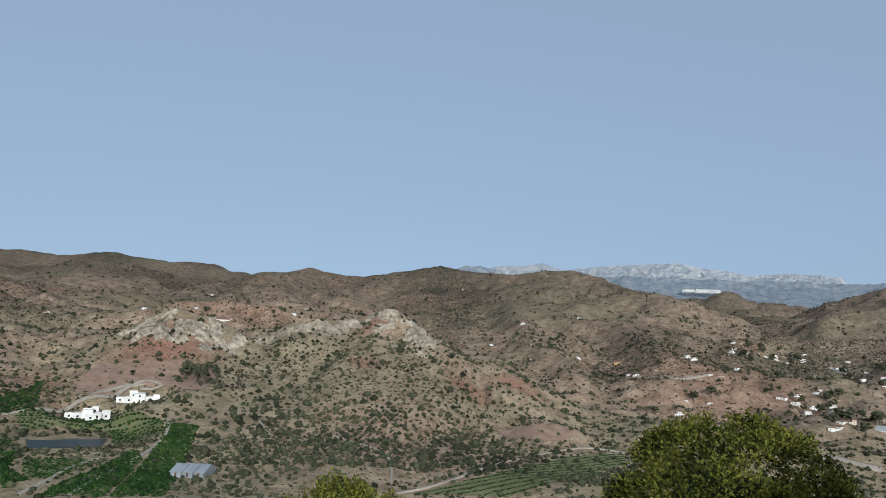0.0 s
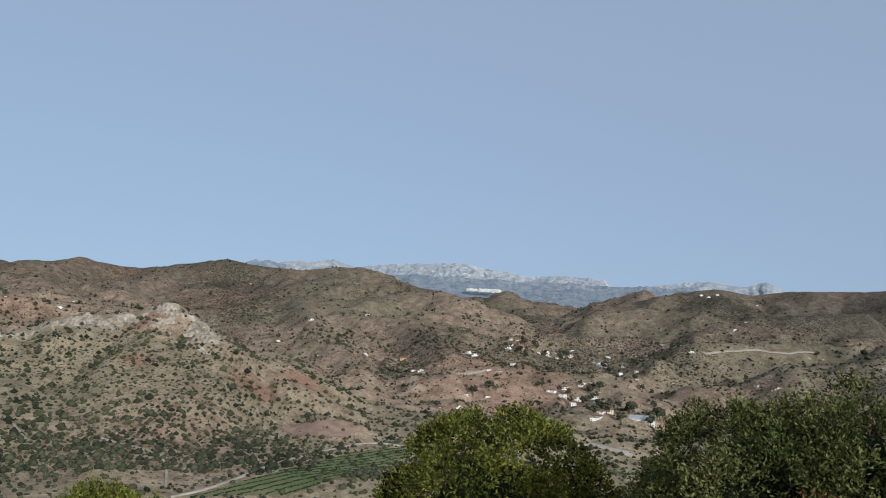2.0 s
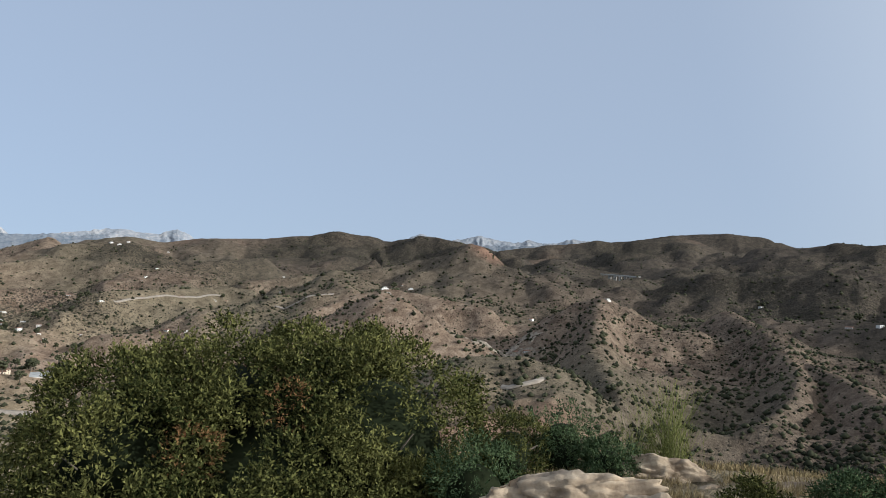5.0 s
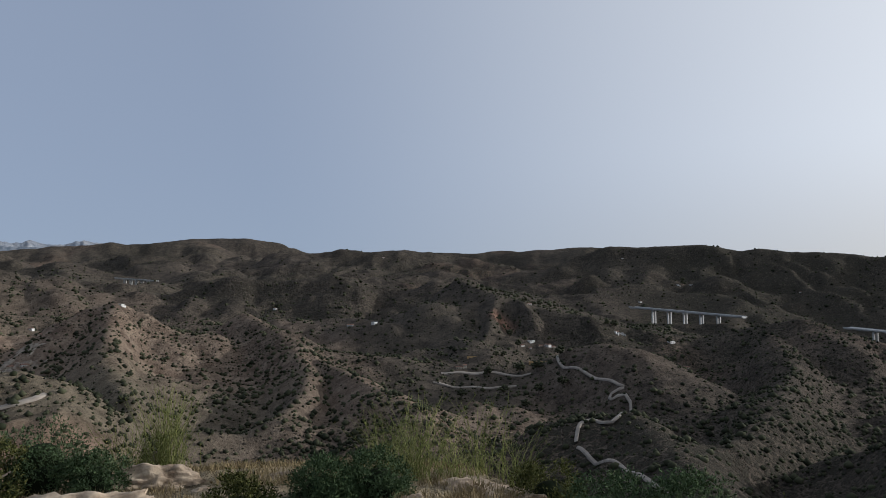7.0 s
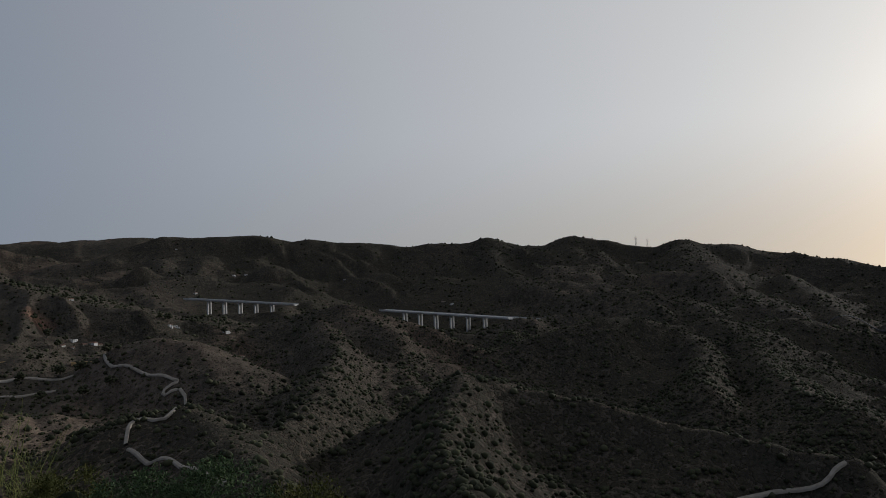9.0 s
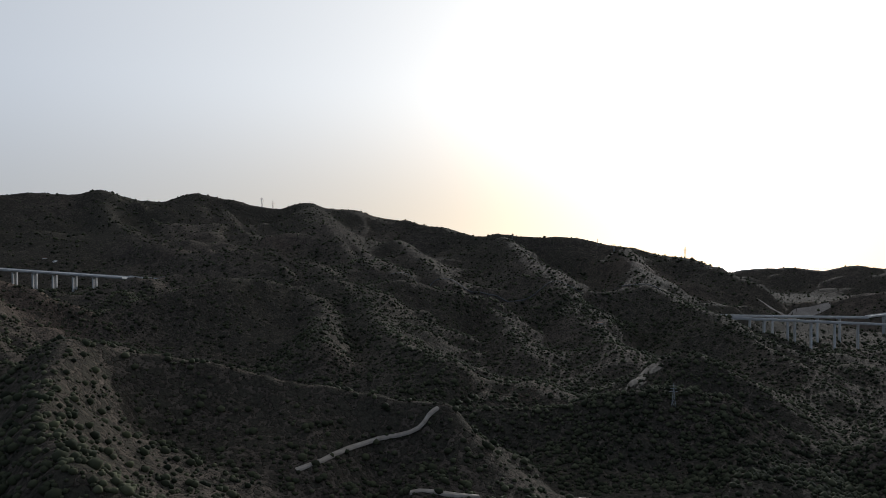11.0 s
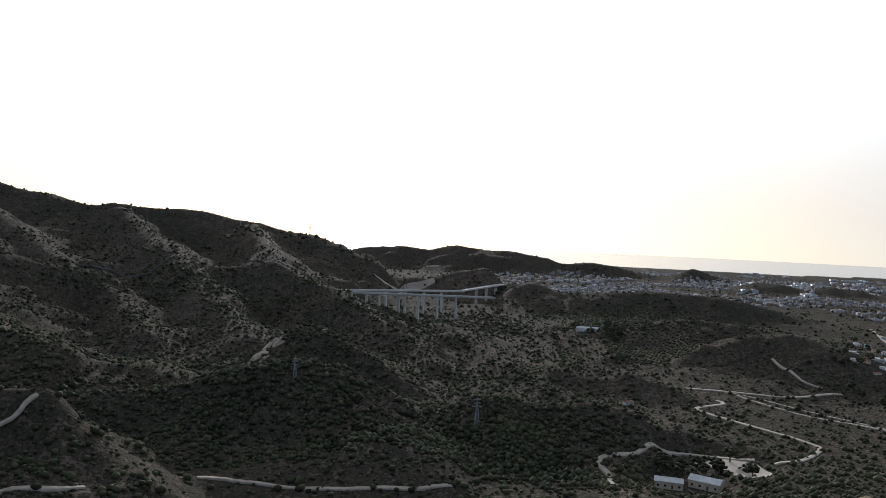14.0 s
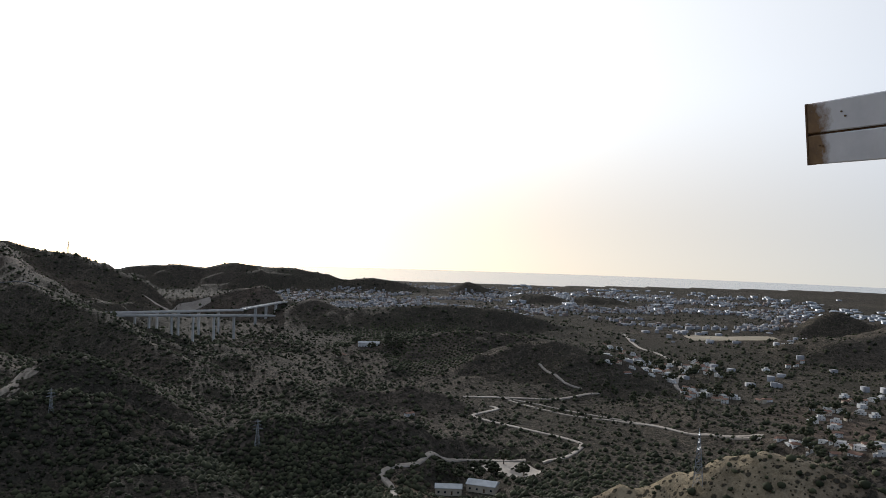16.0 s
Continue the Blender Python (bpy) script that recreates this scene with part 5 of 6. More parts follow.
# ---- fields ----
def field(name, label, mat, poly, step=3.0):
    """A sheet of tilled or grown land laid on the slope, cut to its outline."""
    p = np.array(poly, float)
    xs, ys = np.arange(p[:, 0].min() - step, p[:, 0].max() + step, step), np.arange(p[:, 1].min() - step, p[:, 1].max() + step, step)
    X, Y = np.meshgrid(xs, ys)
    i = np.arange(X.size).reshape(X.shape)
    q = np.stack([i[:-1, :-1], i[:-1, 1:], i[1:, 1:], i[1:, :-1]], -1).reshape(-1, 4)
    x, y = X.ravel().copy(), Y.ravel().copy()
    within = inside(poly, x, y)
    ok = within[q].sum(1) >= 2
    # border points move onto the outline
    best, bx, by = np.full(x.shape, 1e9), x.copy(), y.copy()
    for a, b in zip(p, np.roll(p, -1, 0)):
        e = b - a
        u = np.clip(((x - a[0]) * e[0] + (y - a[1]) * e[1]) / (e @ e + 1e-9), 0, 1)
        px, py = a[0] + u * e[0], a[1] + u * e[1]
        d = np.hypot(x - px, y - py)
        hit_ = d < best
        best, bx, by = np.where(hit_, d, best), np.where(hit_, px, bx), np.where(hit_, py, by)
    x, y = np.where(within, x, bx), np.where(within, y, by)
    z = lie(x, y) + 0.35
    cx, cy = x[q].mean(1), y[q].mean(1)
    for fx, fy in zip(cx[ok][::6], cy[ok][::6]):
        BARE.append((fx, fy, step * 1.5))
    return tagged(soup(name, np.stack([x, y, z], -1), q[ok], mat, smooth=True), label, "field", kind="structure")


def rows(name, label, mat, poly, turn, between, along, size, seed, squash=0.8, category="orchard"):
    """Planted rows: clumps in lines."""
    p = np.array(poly, float)
    c = p.mean(0)
    R = np.abs(p - c).max() * 1.5
    rng = np.random.default_rng(seed)
    u, v = np.meshgrid(np.arange(-R, R, along), np.arange(-R, R, between))
    u, v = (u + rng.normal(0, along * 0.12, u.shape)).ravel(), (v + rng.normal(0, between * 0.05, v.shape)).ravel()
    t = radians(turn)
    x, y = c[0] + u * math.cos(t) - v * math.sin(t), c[1] + u * math.sin(t) + v * math.cos(t)
    ok = inside(poly, x, y) & (rng.random(x.shape) > 0.04)
    x, y = x[ok], y[ok]
    xyz = np.stack([x, y, lie(x, y)], -1)
    return clumps(name, xyz, size * rng.uniform(0.75, 1.2, len(x)), mat, label, category, squash, seed)


F_YARD = [(-117, -494), (-140, -507), (-158, -504), (-161, -477), (-140, -445), (-137, -483)]
F_P = [(-218, 425), (-182, 444), (-174, 417), (-205, 403)]
F_A = [(-159, 472), (-139, 466), (-129, 421), (-111, 332), (-130, 323), (-136, 361), (-145, 405), (-150, 437)]
F_E = [(-147, 404), (-138, 361), (-132, 322), (-159, 321), (-157, 361), (-158, 419)]
F_T = [(-249, 468), (-239, 486), (-206, 491), (-163, 477), (-155, 454), (-160, 435), (-174, 432), (-192, 468), (-220, 462), (-228, 441)]
F_B = [(-283, 515), (-276, 557), (-241, 477), (-255, 465)]
F_C = [(-197, 384), (-170, 390), (-162, 385), (-165, 347), (-179, 351)]
F_L = [(-235, 430), (-226, 423), (-202, 386), (-193, 364), (-174, 345), (-177, 330)]
F_R2 = [(-230, 578), (-216, 590), (-195, 601), (-175, 609), (-165, 602), (-159, 541), (-175, 536), (-190, 552), (-210, 554), (-223, 525), (-238, 522), (-247, 545), (-251, 576), (-248, 590)]
F_H = [(-130, 532), (-114, 581), (-94, 605), (-56, 571), (-7, 570), (35, 575), (41, 542), (10, 496), (-23, 455), (-54, 449), (-86, 450), (-108, 462)]
F_J = [(-128, 431), (-96, 468), (-73, 416), (-75, 362), (-114, 329)]
F_D = [(-10, 384), (27, 421), (80, 494), (120, 518), (117, 490), (69, 422), (37, 392)]
F_R = [(41, 552), (72, 547), (87, 545), (97, 537), (85, 527), (48, 530)]
F_O = [(30, 545), (45, 526), (75, 513), (54, 483), (19, 500)]
field("green_field", "dark green avocado orchard on the farm's terrace", M_FIELD, F_A, 2.0)
rows("orchard_rows", "dense dark green avocado trees in rows", M_CROP, F_A, 62, 2.7, 1.7, 1.1, 11)
field("green_field", "green orchard beside the farm track", M_FIELD, F_E, 2.0)
rows("orchard_rows", "dense green avocado trees in rows below the pond", M_CROP, F_E, 62, 2.9, 1.8, 1.1, 21)
field("orchard_ground", "terraced orchard ground below the farmhouse", M_FIELD, F_T, 2.0)
rows("orchard_rows", "terraced rows of small green trees", M_CROP, F_T, 12, 5.0, 2.4, 1.15, 12)
rows("orchard_rows", "rows of young green trees on a slope", M_CROP, F_B, 75, 5.0, 1.9, 1.2, 13)
field("green_field", "square green field of low trees", M_FIELD, F_C, 2.0)
rows("orchard_rows", "low green trees in tight rows", M_CROP, F_C, 45, 3.0, 1.8, 0.9, 14)
rows("orchard_rows", "rows of green trees above the track", M_CROP, F_L, 60, 4.5, 1.9, 1.3, 15)
rows("olive_grove", "olive trees dotted over the dry hillside", M_OLIVE, F_H, 25, 7.5, 6.5, 1.25, 22, category="olive grove")
rows("olive_grove", "olive trees on the slope round the greenhouse", M_OLIVE, F_J, 25, 6.5, 6.0, 1.2, 23, category="olive grove")
field("vineyard_ground", "grassy ground between the vine rows", M_FIELD, F_D)
rows("vine_rows", "low green vines in long rows", M_CROP, F_D, 38, 5.0, 1.2, 0.8, 16, 0.7, "vineyard")
field("ploughed_field", "bare orange-red ploughed field on the slope", M_RED, F_R)
field("ploughed_field", "bare reddish hillside above the farmhouse", M_RED, F_R2)
rows("olive_grove", "olive trees in rows on bare earth", M_OLIVE, F_O, 30, 6.0, 5.0, 1.2, 17, category="olive grove")
F_G = [(-106, -1149), (-181, -1006), (-239, -946), (-189, -810), (-113, -824)]
rows("olive_grove", "grey-green olive grove on the rounded hill", M_OLIVE, F_G, 20, 7.0, 6.0, 1.7, 18, category="olive grove")
F_G2 = [(-60, -1254), (-268, -1277), (-331, -1123), (-221, -957), (-106, -1157)]
rows("olive_grove", "grey-green olive grove on the far slope", M_OLIVE, F_G2, 35, 7.5, 6.5, 1.7, 19, category="olive grove")
F_G3 = [(-224, -807), (-289, -753), (-350, -719), (-294, -705), (-218, -795)]
rows("olive_grove", "young trees in rows on the brown hill", M_OLIVE, F_G3, 10, 8.0, 6.0, 1.2, 20, category="olive grove")
field("straw_field", "long pale straw-coloured field on the plain", M_STRAW, [(-652, -1225), (-800, -1190), (-776, -1130), (-630, -1150)], 8)
field("straw_field", "pale dry field on the plain", M_STRAW, [(-900, -1150), (-1050, -1080), (-1020, -1030), (-880, -1095)], 8)
field("yard", "pale dusty yard with bare earth", M_TRACK, F_YARD, 2.5)
field("quarry_cut", "bare pale earth cutting beside the motorway", M_TRACK, [(257, -1445), (200, -1456), (138, -1458), (135, -1446), (153, -1440), (230, -1436)], 4)

BARE.append((-196, 424, 24))
pond = field("pond", "dark irrigation pond below the orchard", M_POND, F_P, 2.0)
tagged(pond, category="pond")


# ---- crags on the hills ----
def crag(label, spots, size, seed, step=0.9):
    """Broken limestone standing out of the slope: blocks, ledges and clefts."""
    sp = np.array(spots, float)
    m = 2.9 * sp[:, 2:4].max()
    xs = np.arange(sp[:, 0].min() - m, sp[:, 0].max() + m, step)
    ys = np.arange(sp[:, 1].min() - m, sp[:, 1].max() + m, step)
    X, Y = np.meshgrid(xs, ys)
    mask = np.zeros(X.shape)
    for x, y, sx, sy, n in spots:
        mask = np.maximum(mask, np.exp(-0.5 * ((X - x) / (1.4 * sx)) ** 2 - 0.5 * ((Y - y) / (1.4 * sy)) ** 2))
    w = (rough(X / 7, Y / 7, 3, seed) - 0.5) * 6
    block = rough((X + w) / 9, (Y + w) / 9, 2, seed + 1)
    ledge = np.floor(block * 7) / 7 * 0.7 + 0.3 * block
    cleft = np.minimum(np.abs(rough((X + w) / 4.5, (Y - w) / 4.5, 3, seed + 2) - 0.5) * 9, 1)
    Z = lie(X, Y) + size * (2.6 * (ledge - 0.46) + 1.0 * mask - 0.42 - 0.45 * (1 - cleft)) + (rough(X / 1.6, Y / 1.6, 2, seed + 4) - 0.5) * 1.2
    Z = np.where(mask > 0.12, Z, lie(X, Y) - 3)
    return tagged(sheet("crag", X, Y, Z, M_CRAG), label, "rocks", kind="structure")


crag("grey limestone crags breaking out of the hillside", [(-205, 652, 22, 9, 300), (-180, 664, 14, 8, 150), (-232, 646, 10, 8, 90)], 5.0, 31)
crag("pale limestone crags along the hill's crest", [(-92, 708, 28, 6, 160), (-42, 696, 10, 8, 130), (-22, 672, 8, 14, 80)], 4.2, 32)
crag("white boulders on the ridge", [(205, -640, 6, 4, 24), (192, -646, 5, 4, 20)], 2.0, 33)
crag("rocky shoulder of the hill", [(660, 390, 20, 20, 60)], 3.0, 34)


# ---- towns on the plain ----
def town(label, mat, az0, az1, d0, d1, count, seed, wide=9.0, cut=0.5):
    rng = np.random.default_rng(seed)
    az, d = np.radians(rng.uniform(az1, az0, count)), rng.uniform(d0, d1, count)
    x, y = -np.sin(az) * d, np.cos(az) * d
    z = lie(x, y)
    ok = (z > FLOOR - 4) & (z < FLOOR + 14) & (rough(x / 130, y / 130, 3, 201) > cut)
    x, y, z = x[ok], y[ok], z[ok]
    n = len(x)
    w, dd, h = rng.uniform(0.6, 1.5, n) * wide, rng.uniform(0.6, 1.2, n) * wide, rng.choice([3.2, 5.8, 6.2, 9.0], n) * min(wide, 6.0) / 10
    t = rng.uniform(0, 1.57, n)
    cube = np.array([[sx, sy, sz] for sx in (-0.5, 0.5) for sy in (-0.5, 0.5) for sz in (0, 1)])
    V = cube[None] * np.stack([w, dd, h + 2], -1)[:, None]
    c, s = np.cos(t)[:, None], np.sin(t)[:, None]
    V = np.stack([V[..., 0] * c - V[..., 1] * s + x[:, None], V[..., 0] * s + V[..., 1] * c + y[:, None], V[..., 2] + z[:, None] - 2], -1)
    F = np.array([[0, 1, 3, 2], [4, 6, 7, 5], [0, 4, 5, 1], [2, 3, 7, 6], [1, 5, 7, 3]])
    F = (F[None] + (np.arange(n) * 8)[:, None, None]).reshape(-1, 4)
    return tagged(soup("town_houses", V.reshape(-1, 3), F, mat), label, "town", kind="stuff")


town("dense pale houses of a town on the plain", M_TOWN, -183, -214, 1500, 2500, 2600, 41, 5.5)
town("cream and brown houses of a town on the plain", M_TOWN, -178, -216, 1500, 2600, 2600, 42, 6)
town("clay-roofed houses mixed into the town", M_TOWN_ROOF, -180, -216, 1500, 2500, 1600, 43, 6)
town("pale sheds and greenhouses far out on the plain", M_PLASTIC, -196, -224, 1900, 2750, 500, 44, 14, 0.52)
town("scattered pale houses on the valley floor", M_TOWN, -204, -224, 900, 1700, 160, 45, 8, 0.5)


def far_town():
    rng = np.random.default_rng(51)
    n = 260
    az = np.radians(rng.uniform(-19.3, -16.8, n))
    z0 = rng.beta(2, 2, n)
    z = 193 + 22 * z0
    d = 4060 + 60 * z0
    vs, fs = [], []
    cube = np.array([[sx, sy, sz] for sx in (-0.5, 0.5) for sy in (-0.5, 0.5) for sz in (-0.5, 0.5)])
    F = np.array([[0, 1, 3, 2], [4, 6, 7, 5], [0, 4, 5, 1], [2, 3, 7, 6], [1, 5, 7, 3], [0, 2, 6, 4]])
    size = rng.uniform(3, 7, (n, 3)) * np.array([1, 1, 0.8])
    V = cube[None] * size[:, None] + np.stack([-np.sin(az) * d, np.cos(az) * d, z], -1)[:, None]
    return tagged(soup("far_town", V.reshape(-1, 3), (F[None] + (np.arange(n) * 8)[:, None, None]).reshape(-1, 4), M_WHITE), "white hill town far off below the mountains", "town", kind="stuff")


far_town()


# ---- the hilltop: trees, shrubs, rocks and grass close by ----
def polar(az, d):
    d += ARM
    return -math.sin(radians(az)) * d, math.cos(radians(az)) * d


def leaves(points, dirs, length, width, rng):
    """One folded leaf at each point, pointing along its direction."""
    n = len(points)
    side = np.cross(dirs, rng.normal(size=(n, 3)))
    side /= np.linalg.norm(side, axis=1)[:, None] + 1e-9
    up = np.cross(side, dirs)
    L = (length * rng.uniform(0.7, 1.25, n))[:, None]
    W = (width * rng.uniform(0.7, 1.2, n))[:, None]
    a = points
    b = points + dirs * L * 0.5 + side * W * 0.5 + up * W * 0.15
    c = points + dirs * L
    d = points + dirs * L * 0.5 - side * W * 0.5 + up * W * 0.15
    V = np.stack([a, b, c, d], 1).reshape(-1, 3)
    F = np.arange(n * 4).reshape(n, 4)
    return V, F


def unit(v):
    return v / (np.linalg.norm(v, axis=1)[:, None] + 1e-9)


def crown(lobes, sprigs, per, length, width, rng, inner=0.72, bunch=0.3):
    """Leafy sprigs in bunches over the outside of overlapping lobes: (x, y, z, radius)."""
    lob = np.array(lobes, float)
    size = np.minimum(bunch, 0.42 * lob[:, 3])
    count = (6.0 * (lob[:, 3] / size) ** 2).astype(int)
    k = np.repeat(np.arange(len(lob)), count)
    d = unit(rng.normal(size=(len(k), 3)))
    b = size[k] * rng.uniform(0.65, 1.3, len(k))
    lump = rough(np.arctan2(d[:, 1], d[:, 0]) * 1.6 + k * 5, d[:, 2] * 2.3, 2, 301)
    c = lob[k, :3] + d * (lob[k, 3] * (0.92 + 0.10 * lump) - b * 0.45)[:, None]
    keep = np.ones(len(k), bool)
    for i, q in enumerate(lob):
        keep &= (np.linalg.norm(c - q[:3], axis=1) > q[3] * inner) | (k == i)
    c, d, b = c[keep], d[keep], b[keep]
    g = rng.choice(len(c), sprigs, p=b ** 2 / (b ** 2).sum())
    e = unit(rng.normal(size=(sprigs, 3)) + 0.9 * d[g] + np.array([0, 0, 0.25]))
    p = c[g] + e * (b[g] * rng.uniform(0.45, 1.0, sprigs))[:, None]
    axis = unit(e + 0.3 * d[g] + 0.55 * rng.normal(size=e.shape) + np.array([0, 0, 0.3]))
    V, D = [], []
    for j in range(per):
        s = (j + 0.5) / per
        V.append(p + axis * (s * length * 2.4))
        D.append(unit(axis + 0.9 * rng.normal(size=axis.shape)))
    return leaves(np.concatenate(V), np.concatenate(D), length, width, rng)


def core(lobes, scale, rng_seed):
    bm = bmesh.new()
    for i, (x, y, z, r) in enumerate(lobes):
        g = bmesh.ops.create_icosphere(bm, subdivisions=3, radius=r * scale, matrix=Matrix.Translation((x, y, z)))
        for v in g["verts"]:
            d = (v.co - Vector((x, y, z)))
            v.co += d * 0.15 * noise.noise(v.co * 2.2 + Vector((rng_seed, 0, 0)))
    return bm


def leafy(name, lobes, sprigs, per, length, width, leaf_mat, core_mat, label, category, seed, stems):
    rng = np.random.default_rng(seed)
    x0, y0 = lobes[0][0], lobes[0][1]
    gz = z_at(x0, y0)
    base = new(name)
    base.location = (x0, y0, gz)
    tagged(base, label, category)
    rel = [(x - x0, y - y0, z - gz, r) for x, y, z, r in lobes]
    bm = bmesh.new()
    for i, (x, y, z, r) in enumerate(rel[:stems]):
        mid = Vector((x * 0.4 + 0.1 * i, y * 0.4 - 0.08 * i, z * 0.5))
        rod(bm, (0.06 * i, -0.05 * i, -0.3), mid, 0.05 + 0.04 * r, 0.04 + 0.02 * r, 7)
        rod(bm, mid, (x, y, z), 0.04 + 0.02 * r, 0.02, 6)
        for k in range(5):
            a = 1.26 * k + i
            rod(bm, (x * 0.85, y * 0.85, z * 0.85), (x + math.cos(a) * r * 0.75, y + math.sin(a) * r * 0.75, z + r * 0.3 * math.sin(2.1 * k)), 0.025, 0.008, 5)
    part("trunk", bm, M_BARK, base, smooth=True)
    # solid dark filler behind the leaves, standing for the crown's shaded inside
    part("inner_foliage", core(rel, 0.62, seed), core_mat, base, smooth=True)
    V, F = crown(rel, sprigs, per, length, width, rng)
    soup("crown", V, F, leaf_mat, base)
    return base


M_LEAF_A = leaf_material("carob_leaf", (0.012, 0.020, 0.004), (0.185, 0.185, 0.032), 1.2)
M_LEAF_B = leaf_material("mastic_leaf", (0.014, 0.021, 0.006), (0.16, 0.16, 0.052), 1.0)
M_LEAF_C = leaf_material("shrub_leaf", (0.03, 0.05, 0.022), (0.10, 0.14, 0.065), 2.0)
M_LEAF_R = leaf_material("rusty_leaf", (0.09, 0.045, 0.02), (0.20, 0.12, 0.05), 2.0)
# near-black: the shade between the leaves is put into the filler's colour
M_SHADE_CORE = leaf_material("crown_shade", (0.008, 0.011, 0.005), (0.02, 0.026, 0.012), 4.0)
M_BROOM = leaf_material("broom_stem", (0.09, 0.105, 0.03), (0.27, 0.28, 0.10), 1.5)


def lobe(az, d, z, r):
    return (*polar(az, d), z, r)


leafy("carob_tree", [lobe(-19.8, 13, -3.3, 1.93), lobe(-16.0, 12.9, -3.9, 1.35), lobe(-23.8, 12.9, -3.9, 1.35), lobe(-18, 12.2, -4.3, 1.5), lobe(-22.5, 12.2, -4.4, 1.5)], 23000, 6, 0.062, 0.034, M_LEAF_A, M_SHADE_CORE,
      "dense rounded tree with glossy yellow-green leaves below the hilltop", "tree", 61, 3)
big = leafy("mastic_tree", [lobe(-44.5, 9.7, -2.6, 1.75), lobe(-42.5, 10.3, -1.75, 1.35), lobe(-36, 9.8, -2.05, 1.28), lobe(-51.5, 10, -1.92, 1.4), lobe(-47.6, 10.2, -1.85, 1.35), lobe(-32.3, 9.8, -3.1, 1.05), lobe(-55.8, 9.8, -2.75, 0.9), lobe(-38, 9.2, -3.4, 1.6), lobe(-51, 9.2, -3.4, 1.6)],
            48000, 6, 0.056, 0.024, M_LEAF_B, M_SHADE_CORE, "wide spreading evergreen tree with olive-green leaves", "tree", 62, 6)
rust = np.random.default_rng(63)
rl = [tuple(np.array(lobe(az, d, z, r)) - np.array([*big.location, 0])) for az, d, z, r in ((-39.5, 8.75, -1.7, 0.28), (-40.5, 8.4, -2.6, 0.3), (-36.5, 8.4, -3.0, 0.25), (-46, 8.8, -1.2, 0.22))]
RV, RF = crown(rl, 420, 6, 0.04, 0.016, rust, 0.2)
soup("withered_patch", RV, RF, M_LEAF_R, big)
leafy("young_tree", [lobe(6.8, 11, -3.0, 0.62), lobe(9.6, 11, -3.15, 0.5), lobe(3.6, 11, -3.05, 0.45)], 1800, 7, 0.06, 0.03, M_LEAF_A, M_SHADE_CORE, "treetop of yellow-green leaves just below the hilltop", "tree", 64, 3)

SHRUBS = [(-61.0, 9.6, -1.85, 0.42), (-64.3, 10.2, -1.85, 0.45), (-67.6, 9.6, -2.05, 0.3), (-76.5, 7.3, -1.85, 0.27), (-82.0, 7.8, -1.88, 0.27), (-85.6, 8.0, -1.9, 0.28),
          (-97.2, 8.4, -2.05, 0.32), (-101.4, 7.2, -2.05, 0.45), (-106.6, 7.0, -2.05, 0.48), (-111.3, 7.0, -2.25, 0.48), (-58.5, 8.6, -2.1, 0.5)]
for i, (az, d, z, r) in enumerate(SHRUBS):
    x, y = polar(az, d)
    z = max(z, z_at(x, y) + r * 0.35)
    leafy("shrub", [(x, y, z, r), (x + r * 0.6, y + 0.2 * r, z - r * 0.3, r * 0.7), (x - r * 0.5, y - 0.3 * r, z - r * 0.3, r * 0.7)], 1700, 6, 0.04, 0.014, M_LEAF_C if i % 3 else M_LEAF_B, M_SHADE_CORE,
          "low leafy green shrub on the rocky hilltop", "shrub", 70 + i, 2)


def broom(az, d, tall, wide, stems, seed, label):
    """A bush of thin, upright, arching green stems."""
    rng = np.random.default_rng(seed)
    x, y = polar(az, d)
    base = new("broom_bush")
    base.location = (x, y, z_at(x, y))
    tagged(base, label, "shrub")
    seg = 6
    a, lean = rng.uniform(0, 6.28, stems), rng.uniform(0.05, 1.0, stems) ** 0.7 * wide * 1.25
    h = tall * rng.uniform(0.3, 1.0, stems) ** 1.2
    root = rng.normal(0, wide * 0.28, (stems, 2))
    V, F = [], []
    for k in range(seg + 1):
        s = k / seg
        c = np.stack([root[:, 0] + np.cos(a) * lean * s ** 1.4 + rng.normal(0, 0.008, stems), root[:, 1] + np.sin(a) * lean * s ** 1.4 + rng.normal(0, 0.008, stems), h * s * (1.1 - 0.15 * s)], -1)
        w = 0.0026 * (1 - 0.7 * s) + 0.0012
        side = np.stack([-np.sin(a + 0.8), np.cos(a + 0.8), np.zeros(stems)], -1) * w
        other = np.stack([np.cos(a + 0.8), np.sin(a + 0.8), np.zeros(stems)], -1) * w
        V.append(np.stack([c - side, c + side, c + other], 1))
    V = np.stack(V, 1)
    idx = np.arange(V.shape[0] * (seg + 1) * 3).reshape(V.shape[0], seg + 1, 3)
    for i, j in ((0, 1), (1, 2), (2, 0)):
        F.append(np.stack([idx[:, :-1, i], idx[:, :-1, j], idx[:, 1:, j], idx[:, 1:, i]], -1).reshape(-1, 4))
    tips = V[:, 3:, 0].reshape(-1, 3)
    tips = tips[rng.random(len(tips)) < 0.8]
    LV, LF = leaves(tips, unit(rng.normal(size=tips.shape) + np.array([0, 0, 1.3])), 0.05, 0.007, rng)
    V = V.reshape(-1, 3)
    soup("stem_mass", np.concatenate([V, LV]), np.concatenate([np.concatenate(F), LF + len(V)]), M_BROOM, base)
    return base


